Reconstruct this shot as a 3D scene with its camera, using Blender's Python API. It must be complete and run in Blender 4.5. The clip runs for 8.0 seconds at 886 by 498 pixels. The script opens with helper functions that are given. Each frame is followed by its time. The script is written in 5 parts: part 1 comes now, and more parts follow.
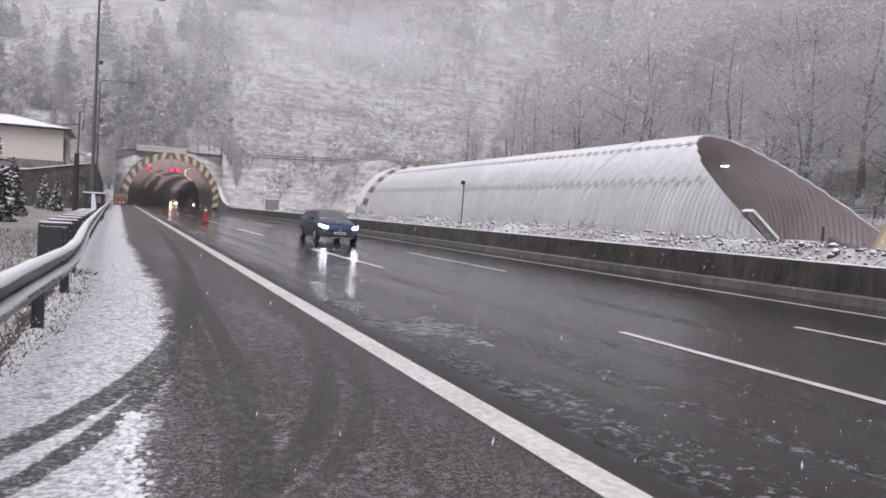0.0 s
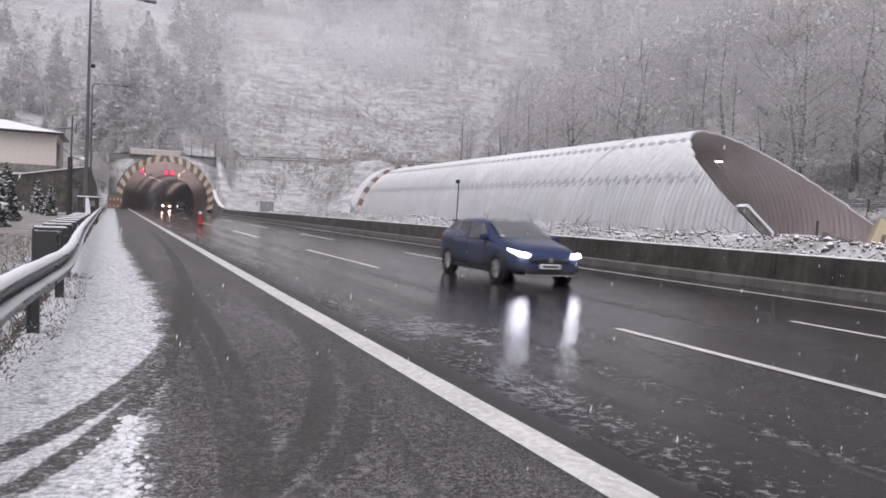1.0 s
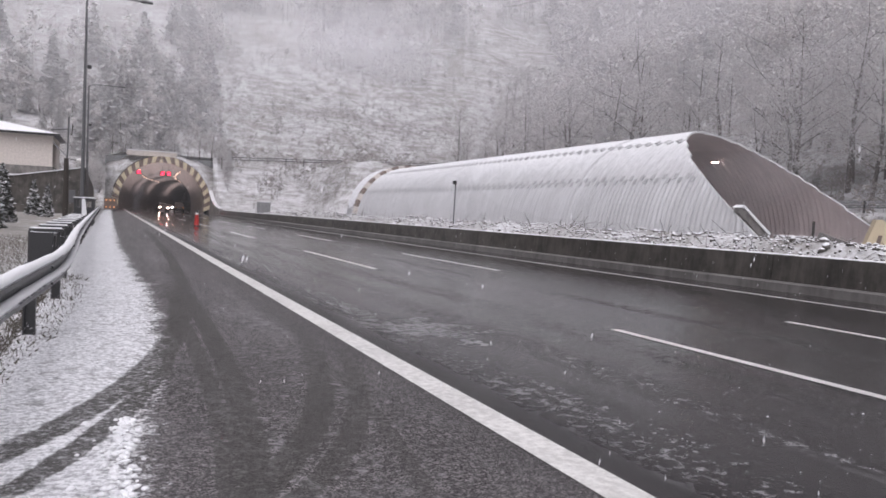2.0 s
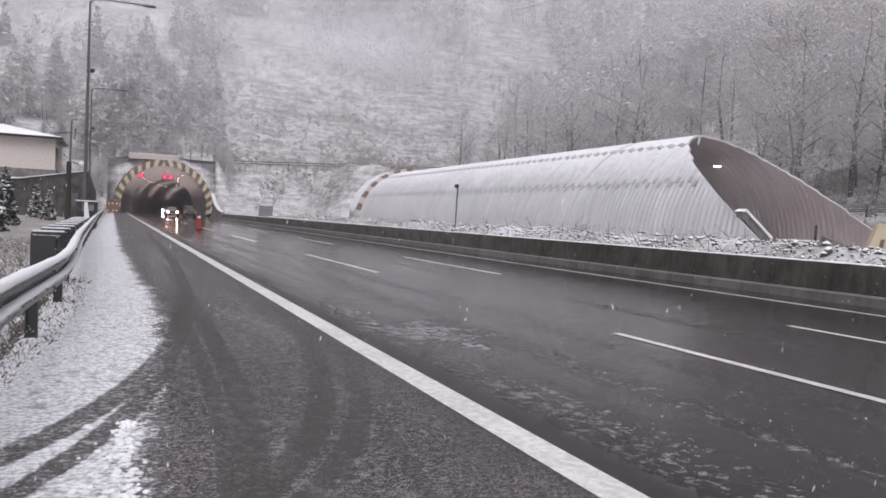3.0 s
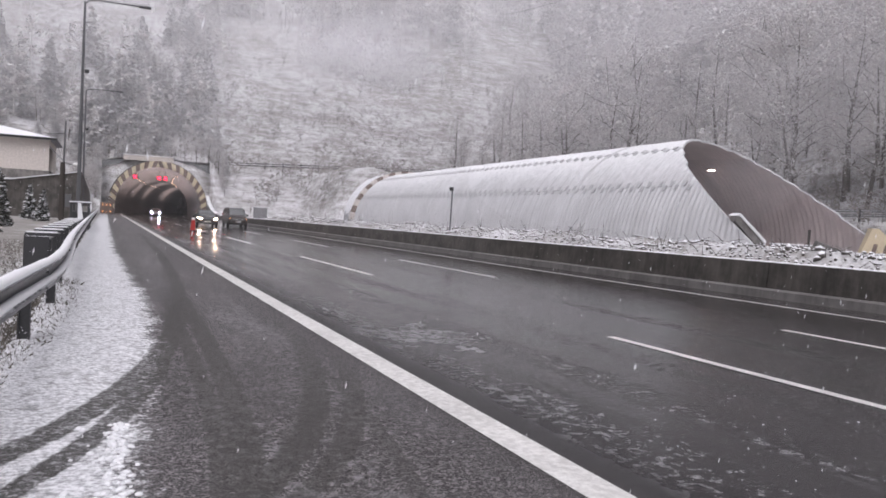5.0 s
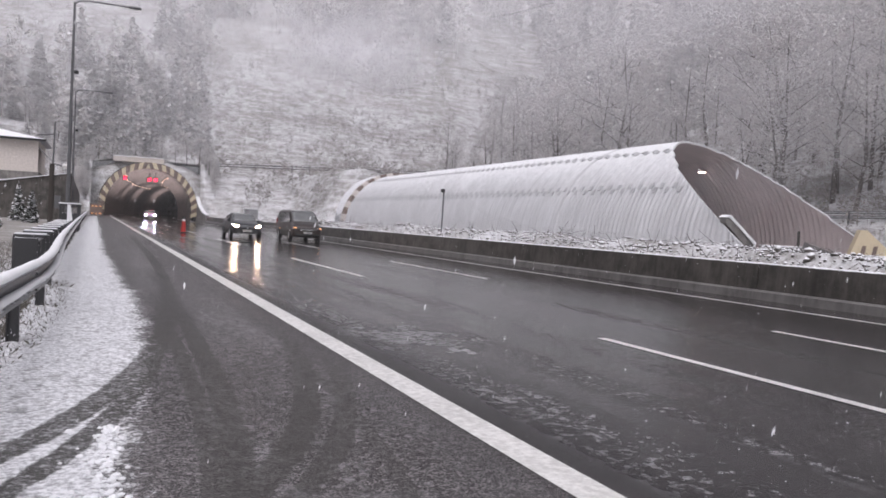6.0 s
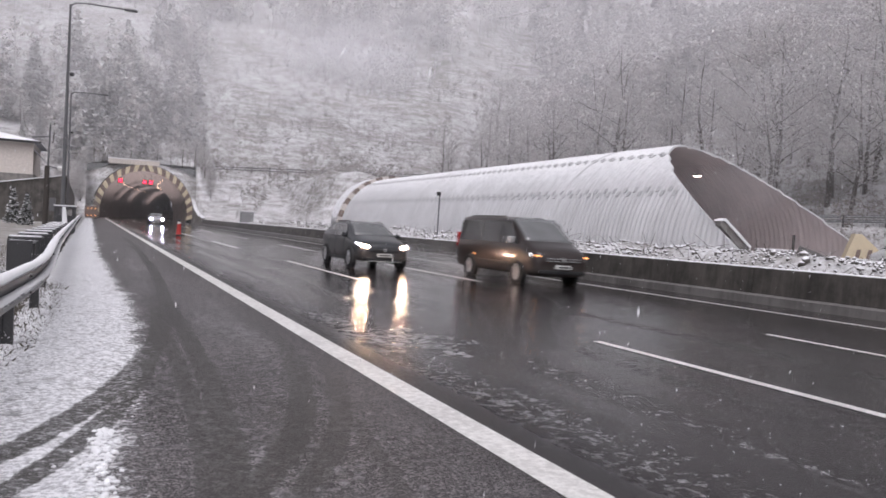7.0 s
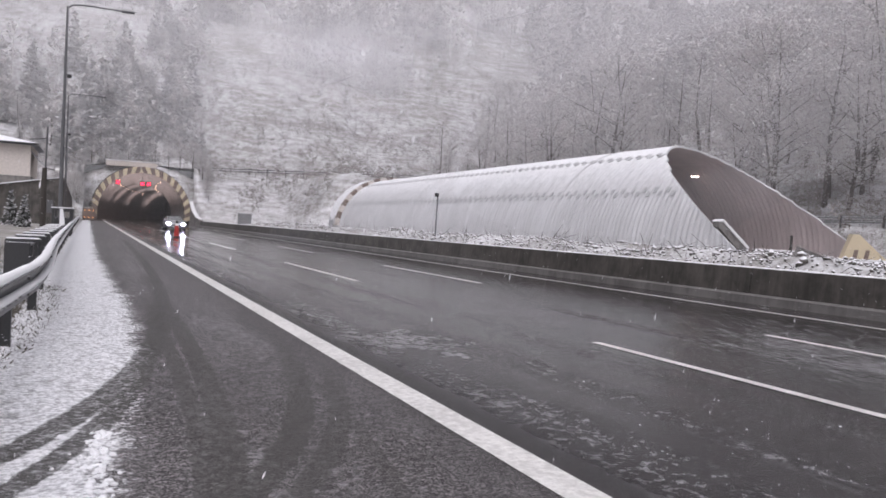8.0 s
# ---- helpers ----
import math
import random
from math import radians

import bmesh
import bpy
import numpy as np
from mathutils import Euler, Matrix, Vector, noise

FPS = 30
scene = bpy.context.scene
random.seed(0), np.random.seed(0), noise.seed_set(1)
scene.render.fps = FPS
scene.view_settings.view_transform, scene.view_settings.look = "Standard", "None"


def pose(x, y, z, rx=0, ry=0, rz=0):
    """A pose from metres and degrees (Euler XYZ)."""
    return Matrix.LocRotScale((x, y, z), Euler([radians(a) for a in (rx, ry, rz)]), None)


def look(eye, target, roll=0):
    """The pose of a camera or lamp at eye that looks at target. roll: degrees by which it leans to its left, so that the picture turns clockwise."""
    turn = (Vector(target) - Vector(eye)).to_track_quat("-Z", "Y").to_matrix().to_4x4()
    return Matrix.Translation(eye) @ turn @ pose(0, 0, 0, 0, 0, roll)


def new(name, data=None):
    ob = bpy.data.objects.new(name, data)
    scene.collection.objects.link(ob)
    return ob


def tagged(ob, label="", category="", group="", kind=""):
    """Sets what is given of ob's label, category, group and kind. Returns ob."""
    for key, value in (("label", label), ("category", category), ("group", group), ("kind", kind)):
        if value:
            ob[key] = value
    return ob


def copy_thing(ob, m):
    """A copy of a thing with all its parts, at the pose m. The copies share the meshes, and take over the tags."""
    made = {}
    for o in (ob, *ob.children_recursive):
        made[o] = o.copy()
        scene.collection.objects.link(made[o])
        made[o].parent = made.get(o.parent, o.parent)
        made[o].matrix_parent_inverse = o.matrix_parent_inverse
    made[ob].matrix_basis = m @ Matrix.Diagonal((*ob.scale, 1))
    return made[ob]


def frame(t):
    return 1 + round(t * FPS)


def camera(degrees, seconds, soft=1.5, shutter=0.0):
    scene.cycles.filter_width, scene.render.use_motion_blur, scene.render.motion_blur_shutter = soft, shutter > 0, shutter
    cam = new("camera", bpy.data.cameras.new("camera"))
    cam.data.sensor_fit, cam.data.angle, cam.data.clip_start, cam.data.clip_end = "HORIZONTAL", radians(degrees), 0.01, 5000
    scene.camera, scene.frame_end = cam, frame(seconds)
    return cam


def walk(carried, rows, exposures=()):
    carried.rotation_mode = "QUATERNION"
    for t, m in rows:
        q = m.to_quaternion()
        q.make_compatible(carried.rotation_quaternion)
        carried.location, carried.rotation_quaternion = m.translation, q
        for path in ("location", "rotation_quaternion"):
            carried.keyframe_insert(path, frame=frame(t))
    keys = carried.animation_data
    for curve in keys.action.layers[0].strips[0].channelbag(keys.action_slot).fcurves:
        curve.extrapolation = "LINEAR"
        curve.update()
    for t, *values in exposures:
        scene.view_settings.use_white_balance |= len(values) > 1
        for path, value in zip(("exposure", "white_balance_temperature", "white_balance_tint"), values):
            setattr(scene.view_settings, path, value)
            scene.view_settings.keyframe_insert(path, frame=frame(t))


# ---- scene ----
LENS = 60.12
EXPO = -0.2
EYE = Vector((0.0, 0.0, 1.368))
cam = camera(LENS, 8.0, soft=1.7, shutter=0.22)


def aim(yaw, pitch, roll):
    """The camera's pose: yaw to the right of the road's line, pitch up, roll, in degrees."""
    a, b = radians(yaw), radians(pitch)
    way = Vector((math.sin(a) * math.cos(b), math.cos(a) * math.cos(b), math.sin(b)))
    return look(EYE, EYE + way, roll)


TURNS = [
    (0.0, 23.075, -2.450, 3.433),
    (0.5, 23.216, -2.545, 2.988),
    (1.0, 23.405, -2.494, 2.654),
    (1.5, 23.667, -2.468, 2.620),
    (3.0, 23.474, -2.149, 2.690),
    (3.5, 23.531, -1.979, 2.772),
    (4.0, 23.580, -1.906, 2.820),
    (4.5, 23.693, -1.944, 2.942),
    (6.0, 24.507, -1.767, 2.963),
    (6.5, 24.768, -1.617, 3.128),
    (7.0, 24.806, -1.524, 3.066),
    (7.5, 24.894, -1.429, 2.978),
    (8.0, 24.947, -1.424, 2.941),
]
walk(cam, [(t, aim(*a)) for t, *a in TURNS], [(0.0, EXPO, 6260, 17), (8.0, EXPO, 6260, 17)])

# ---- sky and light: overcast, falling snow ----
world = bpy.data.worlds.new("overcast_sky")
scene.world = world
world.use_nodes = True
wn, wl = world.node_tree.nodes, world.node_tree.links
sky = wn.new("ShaderNodeTexSky")
sky.sky_type, sky.sun_disc = "NISHITA", False
sky.sun_elevation, sky.sun_rotation = radians(61), radians(205)
sky.air_density, sky.dust_density, sky.ozone_density = 1.0, 6.0, 1.0
grey = wn.new("ShaderNodeHueSaturation")
grey.inputs["Saturation"].default_value = 0.08
wl.new(sky.outputs[0], grey.inputs["Color"])
wl.new(grey.outputs[0], wn["Background"].inputs[0])
wn["Background"].inputs[1].default_value = 0.15
sun = new("sun", bpy.data.lights.new("sun", "SUN"))
sun.data.energy, sun.data.angle, sun.data.color = 0.9, radians(60), (1.0, 0.97, 0.95)
sun.matrix_world = look((0, 0, 60), (14, 30, 0))


# ---- materials ----
class Tree:
    """A small writer for node materials."""

    def __init__(self, name):
        self.m = bpy.data.materials.new(name)
        self.m.use_nodes = True
        self.t = self.m.node_tree
        self.out = self.t.nodes["Principled BSDF"]

    def put(self, socket, value):
        if isinstance(value, bpy.types.NodeSocket):
            self.t.links.new(value, socket)
        elif value is not None:
            if isinstance(value, (tuple, list)) and len(value) == 3 and len(socket.default_value) == 4:
                value = (*value, 1)
            socket.default_value = value

    def node(self, kind, ins=None, operation="", data_type="", interpolation_type=""):
        n = self.t.nodes.new("ShaderNode" + kind)
        if operation:
            n.operation = operation
        if data_type:
            n.data_type = data_type
        if interpolation_type:
            n.interpolation_type = interpolation_type
        for k, v in (ins or {}).items():
            self.put(n.inputs[k], v)
        return n

    def pos(self):
        return self.node("NewGeometry").outputs["Position"]

    def local(self):
        return self.node("TexCoord").outputs["Object"]

    def xyz(self, v):
        n = self.node("SeparateXYZ", {0: v})
        return n.outputs[0], n.outputs[1], n.outputs[2]

    def vec(self, x, y, z=0.0):
        return self.node("CombineXYZ", {0: x, 1: y, 2: z}).outputs[0]

    def scaled(self, v, s):
        return self.node("VectorMath", {0: v, 1: s}, operation="MULTIPLY").outputs[0]

    def noise(self, v, scale, detail=4.0, rough=0.55):
        return self.node("TexNoise", {"Vector": v, "Scale": scale, "Detail": detail, "Roughness": rough}).outputs[0]

    def math(self, op, a, b=None, c=None):
        return self.node("Math", {0: a, 1: b, 2: c}, operation=op).outputs[0]

    def step(self, v, lo, hi, a=0.0, b=1.0):
        return self.node("MapRange", {0: v, 1: lo, 2: hi, 3: a, 4: b}, interpolation_type="SMOOTHSTEP").outputs[0]

    def mix(self, f, a, b):
        n = self.node("Mix", data_type="RGBA")
        self.put(n.inputs[0], f), self.put(n.inputs[6], a), self.put(n.inputs[7], b)
        return n.outputs[2]

    def fmix(self, f, a, b):
        n = self.node("Mix", data_type="FLOAT")
        self.put(n.inputs[0], f), self.put(n.inputs[2], a), self.put(n.inputs[3], b)
        return n.outputs[0]

    def bump(self, height, strength=0.4, distance=0.02):
        self.put(self.out.inputs["Normal"], self.node("Bump", {"Height": height, "Strength": strength, "Distance": distance}).outputs[0])

    def set(self, **k):
        for a, v in k.items():
            self.put(self.out.inputs[a.replace("_", " ")], v)
        return self.m


def mat_plain(name, colour, rough=0.6, metal=0.0, vary=0.15, scale=6.0, coat=0.0, bump=0.1):
    """Paint, plastic or metal with a slight mottling of colour and gloss."""
    t = Tree(name)
    n = t.noise(t.local(), scale, 5)
    dark = tuple(c * (1 - vary) for c in colour)
    lite = tuple(min(1, c * (1 + vary)) for c in colour)
    if bump:
        t.bump(t.noise(t.local(), scale * 9, 3), bump, 0.004)
    return t.set(Base_Color=t.mix(n, dark, lite), Roughness=t.step(n, 0.2, 0.8, rough * 0.85, min(1, rough * 1.15)), Metallic=metal, Coat_Weight=coat)


def mat_glow(name, colour, strength):
    t = Tree(name)
    return t.set(Base_Color=colour, Emission_Color=colour, Emission_Strength=strength, Roughness=0.3)


def mat_snowy(name, base, rough=0.8, cover=0.35, scale=3.0, snow=(0.78, 0.78, 0.8)):
    """A surface with snow lying where it faces up."""
    t = Tree(name)
    p = t.pos()
    n = t.noise(p, scale, 6, 0.65)
    up = t.xyz(t.node("NewGeometry").outputs["Normal"])[2]
    lying = t.step(t.math("ADD", up, t.math("MULTIPLY", n, 0.9)), 1.35 - cover, 1.5 - cover)
    fine = t.noise(p, scale * 7, 4)
    lo = tuple(c * 0.7 for c in base)
    hi = tuple(min(1, c * 1.35) for c in base)
    t.bump(fine, 0.4, 0.02)
    return t.set(Base_Color=t.mix(lying, t.mix(fine, lo, hi), snow), Roughness=rough)


def t_shoulder(t, grit, blot):
    return t.math("MULTIPLY", t.step(grit, 0.3, 0.7), t.step(blot, 0.2, 0.8, 0.35, 0.8))


def mat_rimed_hazed(name, lo, hi, rime, low=0.35, high=0.9, snow=0.25):
    """Rimed twigs or needles with some lying snow; colour pales uphill to imitate haze."""
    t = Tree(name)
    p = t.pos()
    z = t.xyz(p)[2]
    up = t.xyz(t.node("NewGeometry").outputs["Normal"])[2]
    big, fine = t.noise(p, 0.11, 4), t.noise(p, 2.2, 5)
    frost_haze = t.math("MULTIPLY", t.step(t.math("ADD", z, t.math("MULTIPLY", big, 50.0)), 18, 105, low, high), t.step(fine, 0.2, 0.7, 0.7, 1.0))
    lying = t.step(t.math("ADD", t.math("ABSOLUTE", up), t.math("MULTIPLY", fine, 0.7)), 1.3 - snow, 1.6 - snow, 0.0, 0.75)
    col = t.mix(frost_haze, t.mix(big, lo, hi), rime)
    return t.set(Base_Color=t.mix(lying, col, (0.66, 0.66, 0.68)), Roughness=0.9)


def mat_road():
    """Wet asphalt: tyre-worn lanes, slush between them, snow on the shoulder and curved tyre tracks through it."""
    t = Tree("wet_asphalt")
    p = t.pos()
    x, y, _ = t.xyz(p)
    long = t.vec(t.math("MULTIPLY", x, 1.0), t.math("MULTIPLY", y, 0.12))
    streak = t.noise(long, 2.2, 5, 0.6)
    grit = t.step(t.noise(p, 75, 4, 0.75), 0.3, 0.7)
    blot = t.noise(p, 0.35, 4)
    fleck = t.noise(p, 9.0, 6, 0.72)
    base = t.mix(grit, (0.0078, 0.0065, 0.007), (0.029, 0.0255, 0.0265))
    base = t.mix(t.step(streak, 0.35, 0.7, 0.0, 0.45), base, (0.039, 0.034, 0.035))
    frozen = t.step(t.noise(p, 28, 5, 0.75), 0.42, 0.58, 0.22, 1.0)
    base = t.mix(t.math("MULTIPLY", frozen, t.step(x, 2.9, 2.1, 0.0, t_shoulder(t, grit, blot))), base, (0.43, 0.40, 0.40))
    # slush strips between the wheel paths of the first lane and beside the lines
    slush = None
    for centre, half, amount in ((3.2, 0.55, 0.95), (4.3, 0.35, 0.45), (5.6, 0.5, 0.2), (1.3, 1.2, 0.6), (8.3, 0.3, 0.2)):
        band = t.step(t.math("ABSOLUTE", t.math("SUBTRACT", x, centre)), half, half * 0.3, 0.0, amount)
        slush = band if slush is None else t.math("MAXIMUM", slush, band)
    speck = t.step(t.math("ADD", t.math("MULTIPLY", fleck, 0.75), t.math("MULTIPLY", t.noise(long, 1.3, 3), 0.35)), 0.54, 0.68)
    slush = t.math("MULTIPLY", t.math("MULTIPLY", slush, speck), t.step(t.noise(p, 30, 4, 0.7), 0.38, 0.58, 0.25, 1.0))
    sparse = t.math("MULTIPLY", t.step(t.noise(p, 17, 3, 0.6), 0.66, 0.73), t.step(blot, 0.35, 0.6, 0.15, 0.7))
    slush = t.math("MAXIMUM", slush, sparse)
    puddle = t.node("VectorMath", {0: t.scaled(t.node("VectorMath", {0: p, 1: (3.55, 8.7, 0)}, operation="SUBTRACT").outputs[0], (1.0, 0.55, 0.0))}, operation="LENGTH").outputs["Value"]
    heap = t.math("MULTIPLY", t.step(t.math("ADD", puddle, t.math("MULTIPLY", t.math("SUBTRACT", t.noise(p, 2.2, 4, 0.6), 0.5), 2.6)), 0.75, 0.15), t.step(fleck, 0.42, 0.60))
    slush = t.math("MAXIMUM", slush, t.math("MULTIPLY", heap, 1.0))
    # snow on the shoulder
    edge = t.math("ADD", x, t.math("MULTIPLY", t.math("SUBTRACT", t.noise(p, 0.9, 5, 0.6), 0.5), 0.7))
    far = t.math("SUBTRACT", t.step(y, 4.0, 9.0, 0.12, 0.5), t.step(y, 12.0, 30.0, 0.0, 0.3))
    snow = t.step(t.math("SUBTRACT", edge, far), 0.42, -0.38)
    crumb = t.noise(p, 26.0, 5, 0.75)
    snow = t.step(t.math("ADD", snow, t.math("MULTIPLY", t.math("SUBTRACT", crumb, 0.5), 1.5)), 0.30, 0.62)
    snow = t.math("MULTIPLY", snow, t.step(t.noise(p, 8.0, 6, 0.75), 0.34, 0.5, 0.45, 1.0))
    # tyre tracks that sweep off the shoulder: x = a - b / y
    tracks = None
    for ta, tb, w, y0, y1, deep in TRACKS:
        mid = t.math("SUBTRACT", ta, t.math("DIVIDE", tb, t.math("MAXIMUM", y, 1.0)))
        wob = t.math("ADD", t.math("SUBTRACT", x, mid), t.math("MULTIPLY", t.math("SUBTRACT", fleck, 0.5), 0.12))
        band = t.step(t.math("ABSOLUTE", wob), w, w * 0.75, 0.0, deep)
        band = t.math("MULTIPLY", band, t.math("MULTIPLY", t.step(y, y0 - 0.5, y0 + 0.5), t.step(y, y1 + 6.0, y1 - 2.0)))
        tracks = band if tracks is None else t.math("MAXIMUM", tracks, band)
    rut = t.math("MULTIPLY", tracks, t.math("MULTIPLY", t.step(fleck, 0.48, 0.72, 1.0, 0.5), t.step(crumb, 0.48, 0.62, 1.0, 0.55)))
    snow = t.math("MULTIPLY", snow, t.math("SUBTRACT", 1.0, rut))
    slush = t.math("MULTIPLY", slush, t.math("SUBTRACT", 1.0, t.math("MULTIPLY", tracks, 0.7)))
    base = t.mix(t.math("MULTIPLY", tracks, t.step(x, 2.3, 1.9, 0.0, 0.85)), base, t.mix(grit, (0.03, 0.028, 0.026), (0.075, 0.07, 0.066)))
    col = t.mix(t.math("MULTIPLY", slush, 0.75), base, (0.5, 0.49, 0.5))
    col = t.mix(snow, col, t.mix(t.step(crumb, 0.35, 0.62), (0.34, 0.34, 0.355), (0.84, 0.84, 0.855)))
    white = t.math("MAXIMUM", snow, slush)
    wet = t.step(x, 2.2, 3.4)
    lane = t.step(t.math("ADD", streak, t.math("MULTIPLY", blot, 0.4)), 0.5, 0.95, 0.045, 0.13)
    gloss = t.fmix(wet, t.fmix(blot, 0.42, 0.6), lane)
    t.bump(t.math("ADD", t.math("MULTIPLY", grit, t.fmix(wet, 0.6, 0.05)), t.math("MULTIPLY", white, t.math("ADD", 0.4, t.math("ADD", t.math("MULTIPLY", fleck, 2.0), crumb)))), 0.45, 0.016)
    return t.set(Base_Color=col, Roughness=t.fmix(white, gloss, 0.75), Specular_IOR_Level=0.27)


# tyre tracks: a, b of x = a - b / y, half width, from y to y, depth
TRACKS = [(1.97, 11.0, 0.13, 1.5, 40, 1.0), (1.56, 7.6, 0.10, 1.5, 11, 1.0), (0.98, 1.5, 0.08, 1.5, 11, 0.8), (1.28, 2.2, 0.11, 1.5, 14, 0.9), (2.98, 8.3, 0.12, 1.5, 7, 0.9), (3.35, 8.7, 0.10, 1.5, 7, 0.8), (2.2, 2.5, 0.06, 1.5, 7, 0.5)]


def mat_line():
    t = Tree("worn_white_line_paint")
    p = t.pos()
    n = t.noise(p, 14, 6, 0.7)
    m = t.noise(p, 1.5, 3)
    t.bump(t.noise(p, 70, 3), 0.3, 0.006)
    wear = t.step(t.math("ADD", n, t.math("MULTIPLY", m, 0.5)), 0.52, 0.95)
    return t.set(Base_Color=t.mix(wear, (0.78, 0.765, 0.74), (0.50, 0.485, 0.465)), Roughness=t.step(n, 0.3, 0.7, 0.28, 0.5))


def mat_ground():
    """Soil, dead grass and snow; more snow higher up the hillside."""
    t = Tree("snowy_soil")
    p = t.pos()
    z = t.xyz(p)[2]
    x, y, _ = t.xyz(p)
    big, mid, fine = t.noise(p, 0.09, 5, 0.6), t.noise(p, 0.7, 6, 0.7), t.noise(p, 5.0, 6, 0.72)
    ledges = t.noise(t.vec(t.math("MULTIPLY", x, 0.16), t.math("MULTIPLY", y, 0.1), t.math("MULTIPLY", z, 1.1)), 1.0, 6, 0.75)
    v = t.math("ADD", t.math("ADD", t.math("MULTIPLY", fine, 0.55), t.math("MULTIPLY", mid, 0.55)), t.math("MULTIPLY", big, 0.35))
    v = t.math("ADD", v, t.math("MULTIPLY", t.math("SUBTRACT", ledges, 0.5), t.step(z, 1.0, 4.0, 0.0, 0.6)))
    verge = t.math("MULTIPLY", t.step(x, -1.2, -2.4), t.step(z, 2.2, 1.2))
    lying = t.step(t.math("SUBTRACT", v, t.math("MULTIPLY", verge, 0.13)), 0.57, 0.90, 0.14, 0.95)
    soil = t.mix(mid, (0.11, 0.095, 0.08), (0.26, 0.235, 0.20))
    field = t.node("VectorMath", {0: t.scaled(t.node("VectorMath", {0: p, 1: (70, 226, 0)}, operation="SUBTRACT").outputs[0], (0.048, 0.06, 0.0))}, operation="LENGTH").outputs["Value"]
    field = t.step(t.math("ADD", field, t.math("MULTIPLY", t.math("SUBTRACT", t.noise(p, 0.12, 5, 0.65), 0.5), 2.4)), 1.1, 0.6, 0.0, 0.92)
    lying = t.math("MAXIMUM", lying, field)
    t.bump(t.math("ADD", fine, mid), 0.6, 0.15)
    return t.set(Base_Color=t.mix(lying, soil, (0.70, 0.70, 0.72)), Roughness=0.85)


def mat_concrete(name, lo, hi, wet=0.0):
    t = Tree(name)
    p = t.pos()
    x, y, z = t.xyz(p)
    n = t.noise(p, 1.1, 6, 0.65)
    f = t.noise(p, 24, 4, 0.7)
    run = t.noise(t.vec(t.math("MULTIPLY", x, 3.0), t.math("MULTIPLY", y, 3.0), t.math("MULTIPLY", z, 0.25)), 1.6, 5, 0.7)
    v = t.math("ADD", t.math("MULTIPLY", n, 0.65), t.math("MULTIPLY", run, 0.35))
    col = t.mix(t.step(v, 0.35, 0.65), lo, hi)
    col = t.mix(t.step(f, 0.62, 0.75, 0.0, 0.5), col, tuple(c * 0.4 for c in lo))
    t.bump(f, 0.35, 0.008)
    return t.set(Base_Color=col, Roughness=t.fmix(n, 0.75 - wet, 0.9 - wet))


def mat_steel_sheet():
    """Galvanised corrugated plate, faintly streaked, with snow dust where it faces up."""
    t = Tree("galvanised_corrugated_plate")
    p = t.pos()
    x, y, z = t.xyz(p)
    n = t.noise(p, 0.35, 4)
    run = t.noise(t.vec(t.math("MULTIPLY", x, 0.3), t.math("MULTIPLY", y, 2.4), t.math("MULTIPLY", z, 0.2)), 1.5, 5, 0.65)
    fine = t.noise(p, 12, 4)
    up = t.xyz(t.node("NewGeometry").outputs["Normal"])[2]
    col = t.mix(t.step(t.math("ADD", t.math("MULTIPLY", run, 0.6), t.math("MULTIPLY", n, 0.4)), 0.35, 0.68), (0.46, 0.46, 0.47), (0.60, 0.60, 0.61))
    lying = t.step(t.math("ADD", up, t.math("MULTIPLY", t.noise(p, 2.2, 5), 0.5)), 0.75, 1.2, 0.0, 0.95)
    t.bump(fine, 0.15, 0.01)
    return t.set(Base_Color=t.mix(lying, col, (0.8, 0.8, 0.81)), Roughness=t.fmix(lying, 0.55, 0.9), Metallic=0.0)


def mat_car(name, colour):
    """Car paint under a clear coat, with road dirt and droplets low down."""
    t = Tree(name)
    p = t.local()
    z = t.xyz(p)[2]
    n = t.noise(p, 3, 5)
    drops = t.noise(p, 55, 2)
    dirt = t.math("MULTIPLY", t.step(z, 0.75, 0.25), t.step(n, 0.3, 0.7, 0.25, 0.9))
    t.bump(t.step(drops, 0.6, 0.7), 0.15, 0.003)
    return t.set(Base_Color=t.mix(dirt, colour, (0.10, 0.09, 0.085)), Roughness=t.fmix(dirt, 0.28, 0.6), Metallic=0.25, Coat_Weight=0.6, Coat_Roughness=0.08)


def mat_glass():
    return mat_plain("tinted_car_glass", (0.03, 0.031, 0.032), 0.06, 0.0, 0.3, 2, 1.0, 0)


M_ROAD, M_LINE, M_GROUND = mat_road(), mat_line(), mat_ground()
M_BARRIER = mat_concrete("stained_wet_concrete", (0.028, 0.025, 0.022), (0.10, 0.09, 0.08), 0.15)
M_PLINTH = mat_concrete("pale_wet_concrete", (0.09, 0.084, 0.08), (0.18, 0.17, 0.163), 0.2)
M_CONCRETE = mat_concrete("weathered_concrete", (0.10, 0.095, 0.09), (0.24, 0.225, 0.21))
M_LINING = mat_concrete("sooty_tunnel_lining", (0.16, 0.145, 0.14), (0.32, 0.30, 0.29))
M_STEEL = mat_steel_sheet()
M_TUBE_IN = mat_plain("dull_galvanised_inner_plate", (0.50, 0.43, 0.42), 0.6, 0.0, 0.2, 0.8)
M_GALV = mat_snowy("galvanised_steel", (0.20, 0.20, 0.205), 0.45, 0.2, 2.5)
M_GALV_PALE = mat_plain("pale_galvanised_steel", (0.5, 0.5, 0.51), 0.5, 0.0, 0.2, 1.0)
# laps toned darker than the plates, their shadow put into the colour
M_LAP = mat_plain("shade_toned_bolted_lap_steel", (0.40, 0.40, 0.41), 0.5, 0.0, 0.2, 1.0)
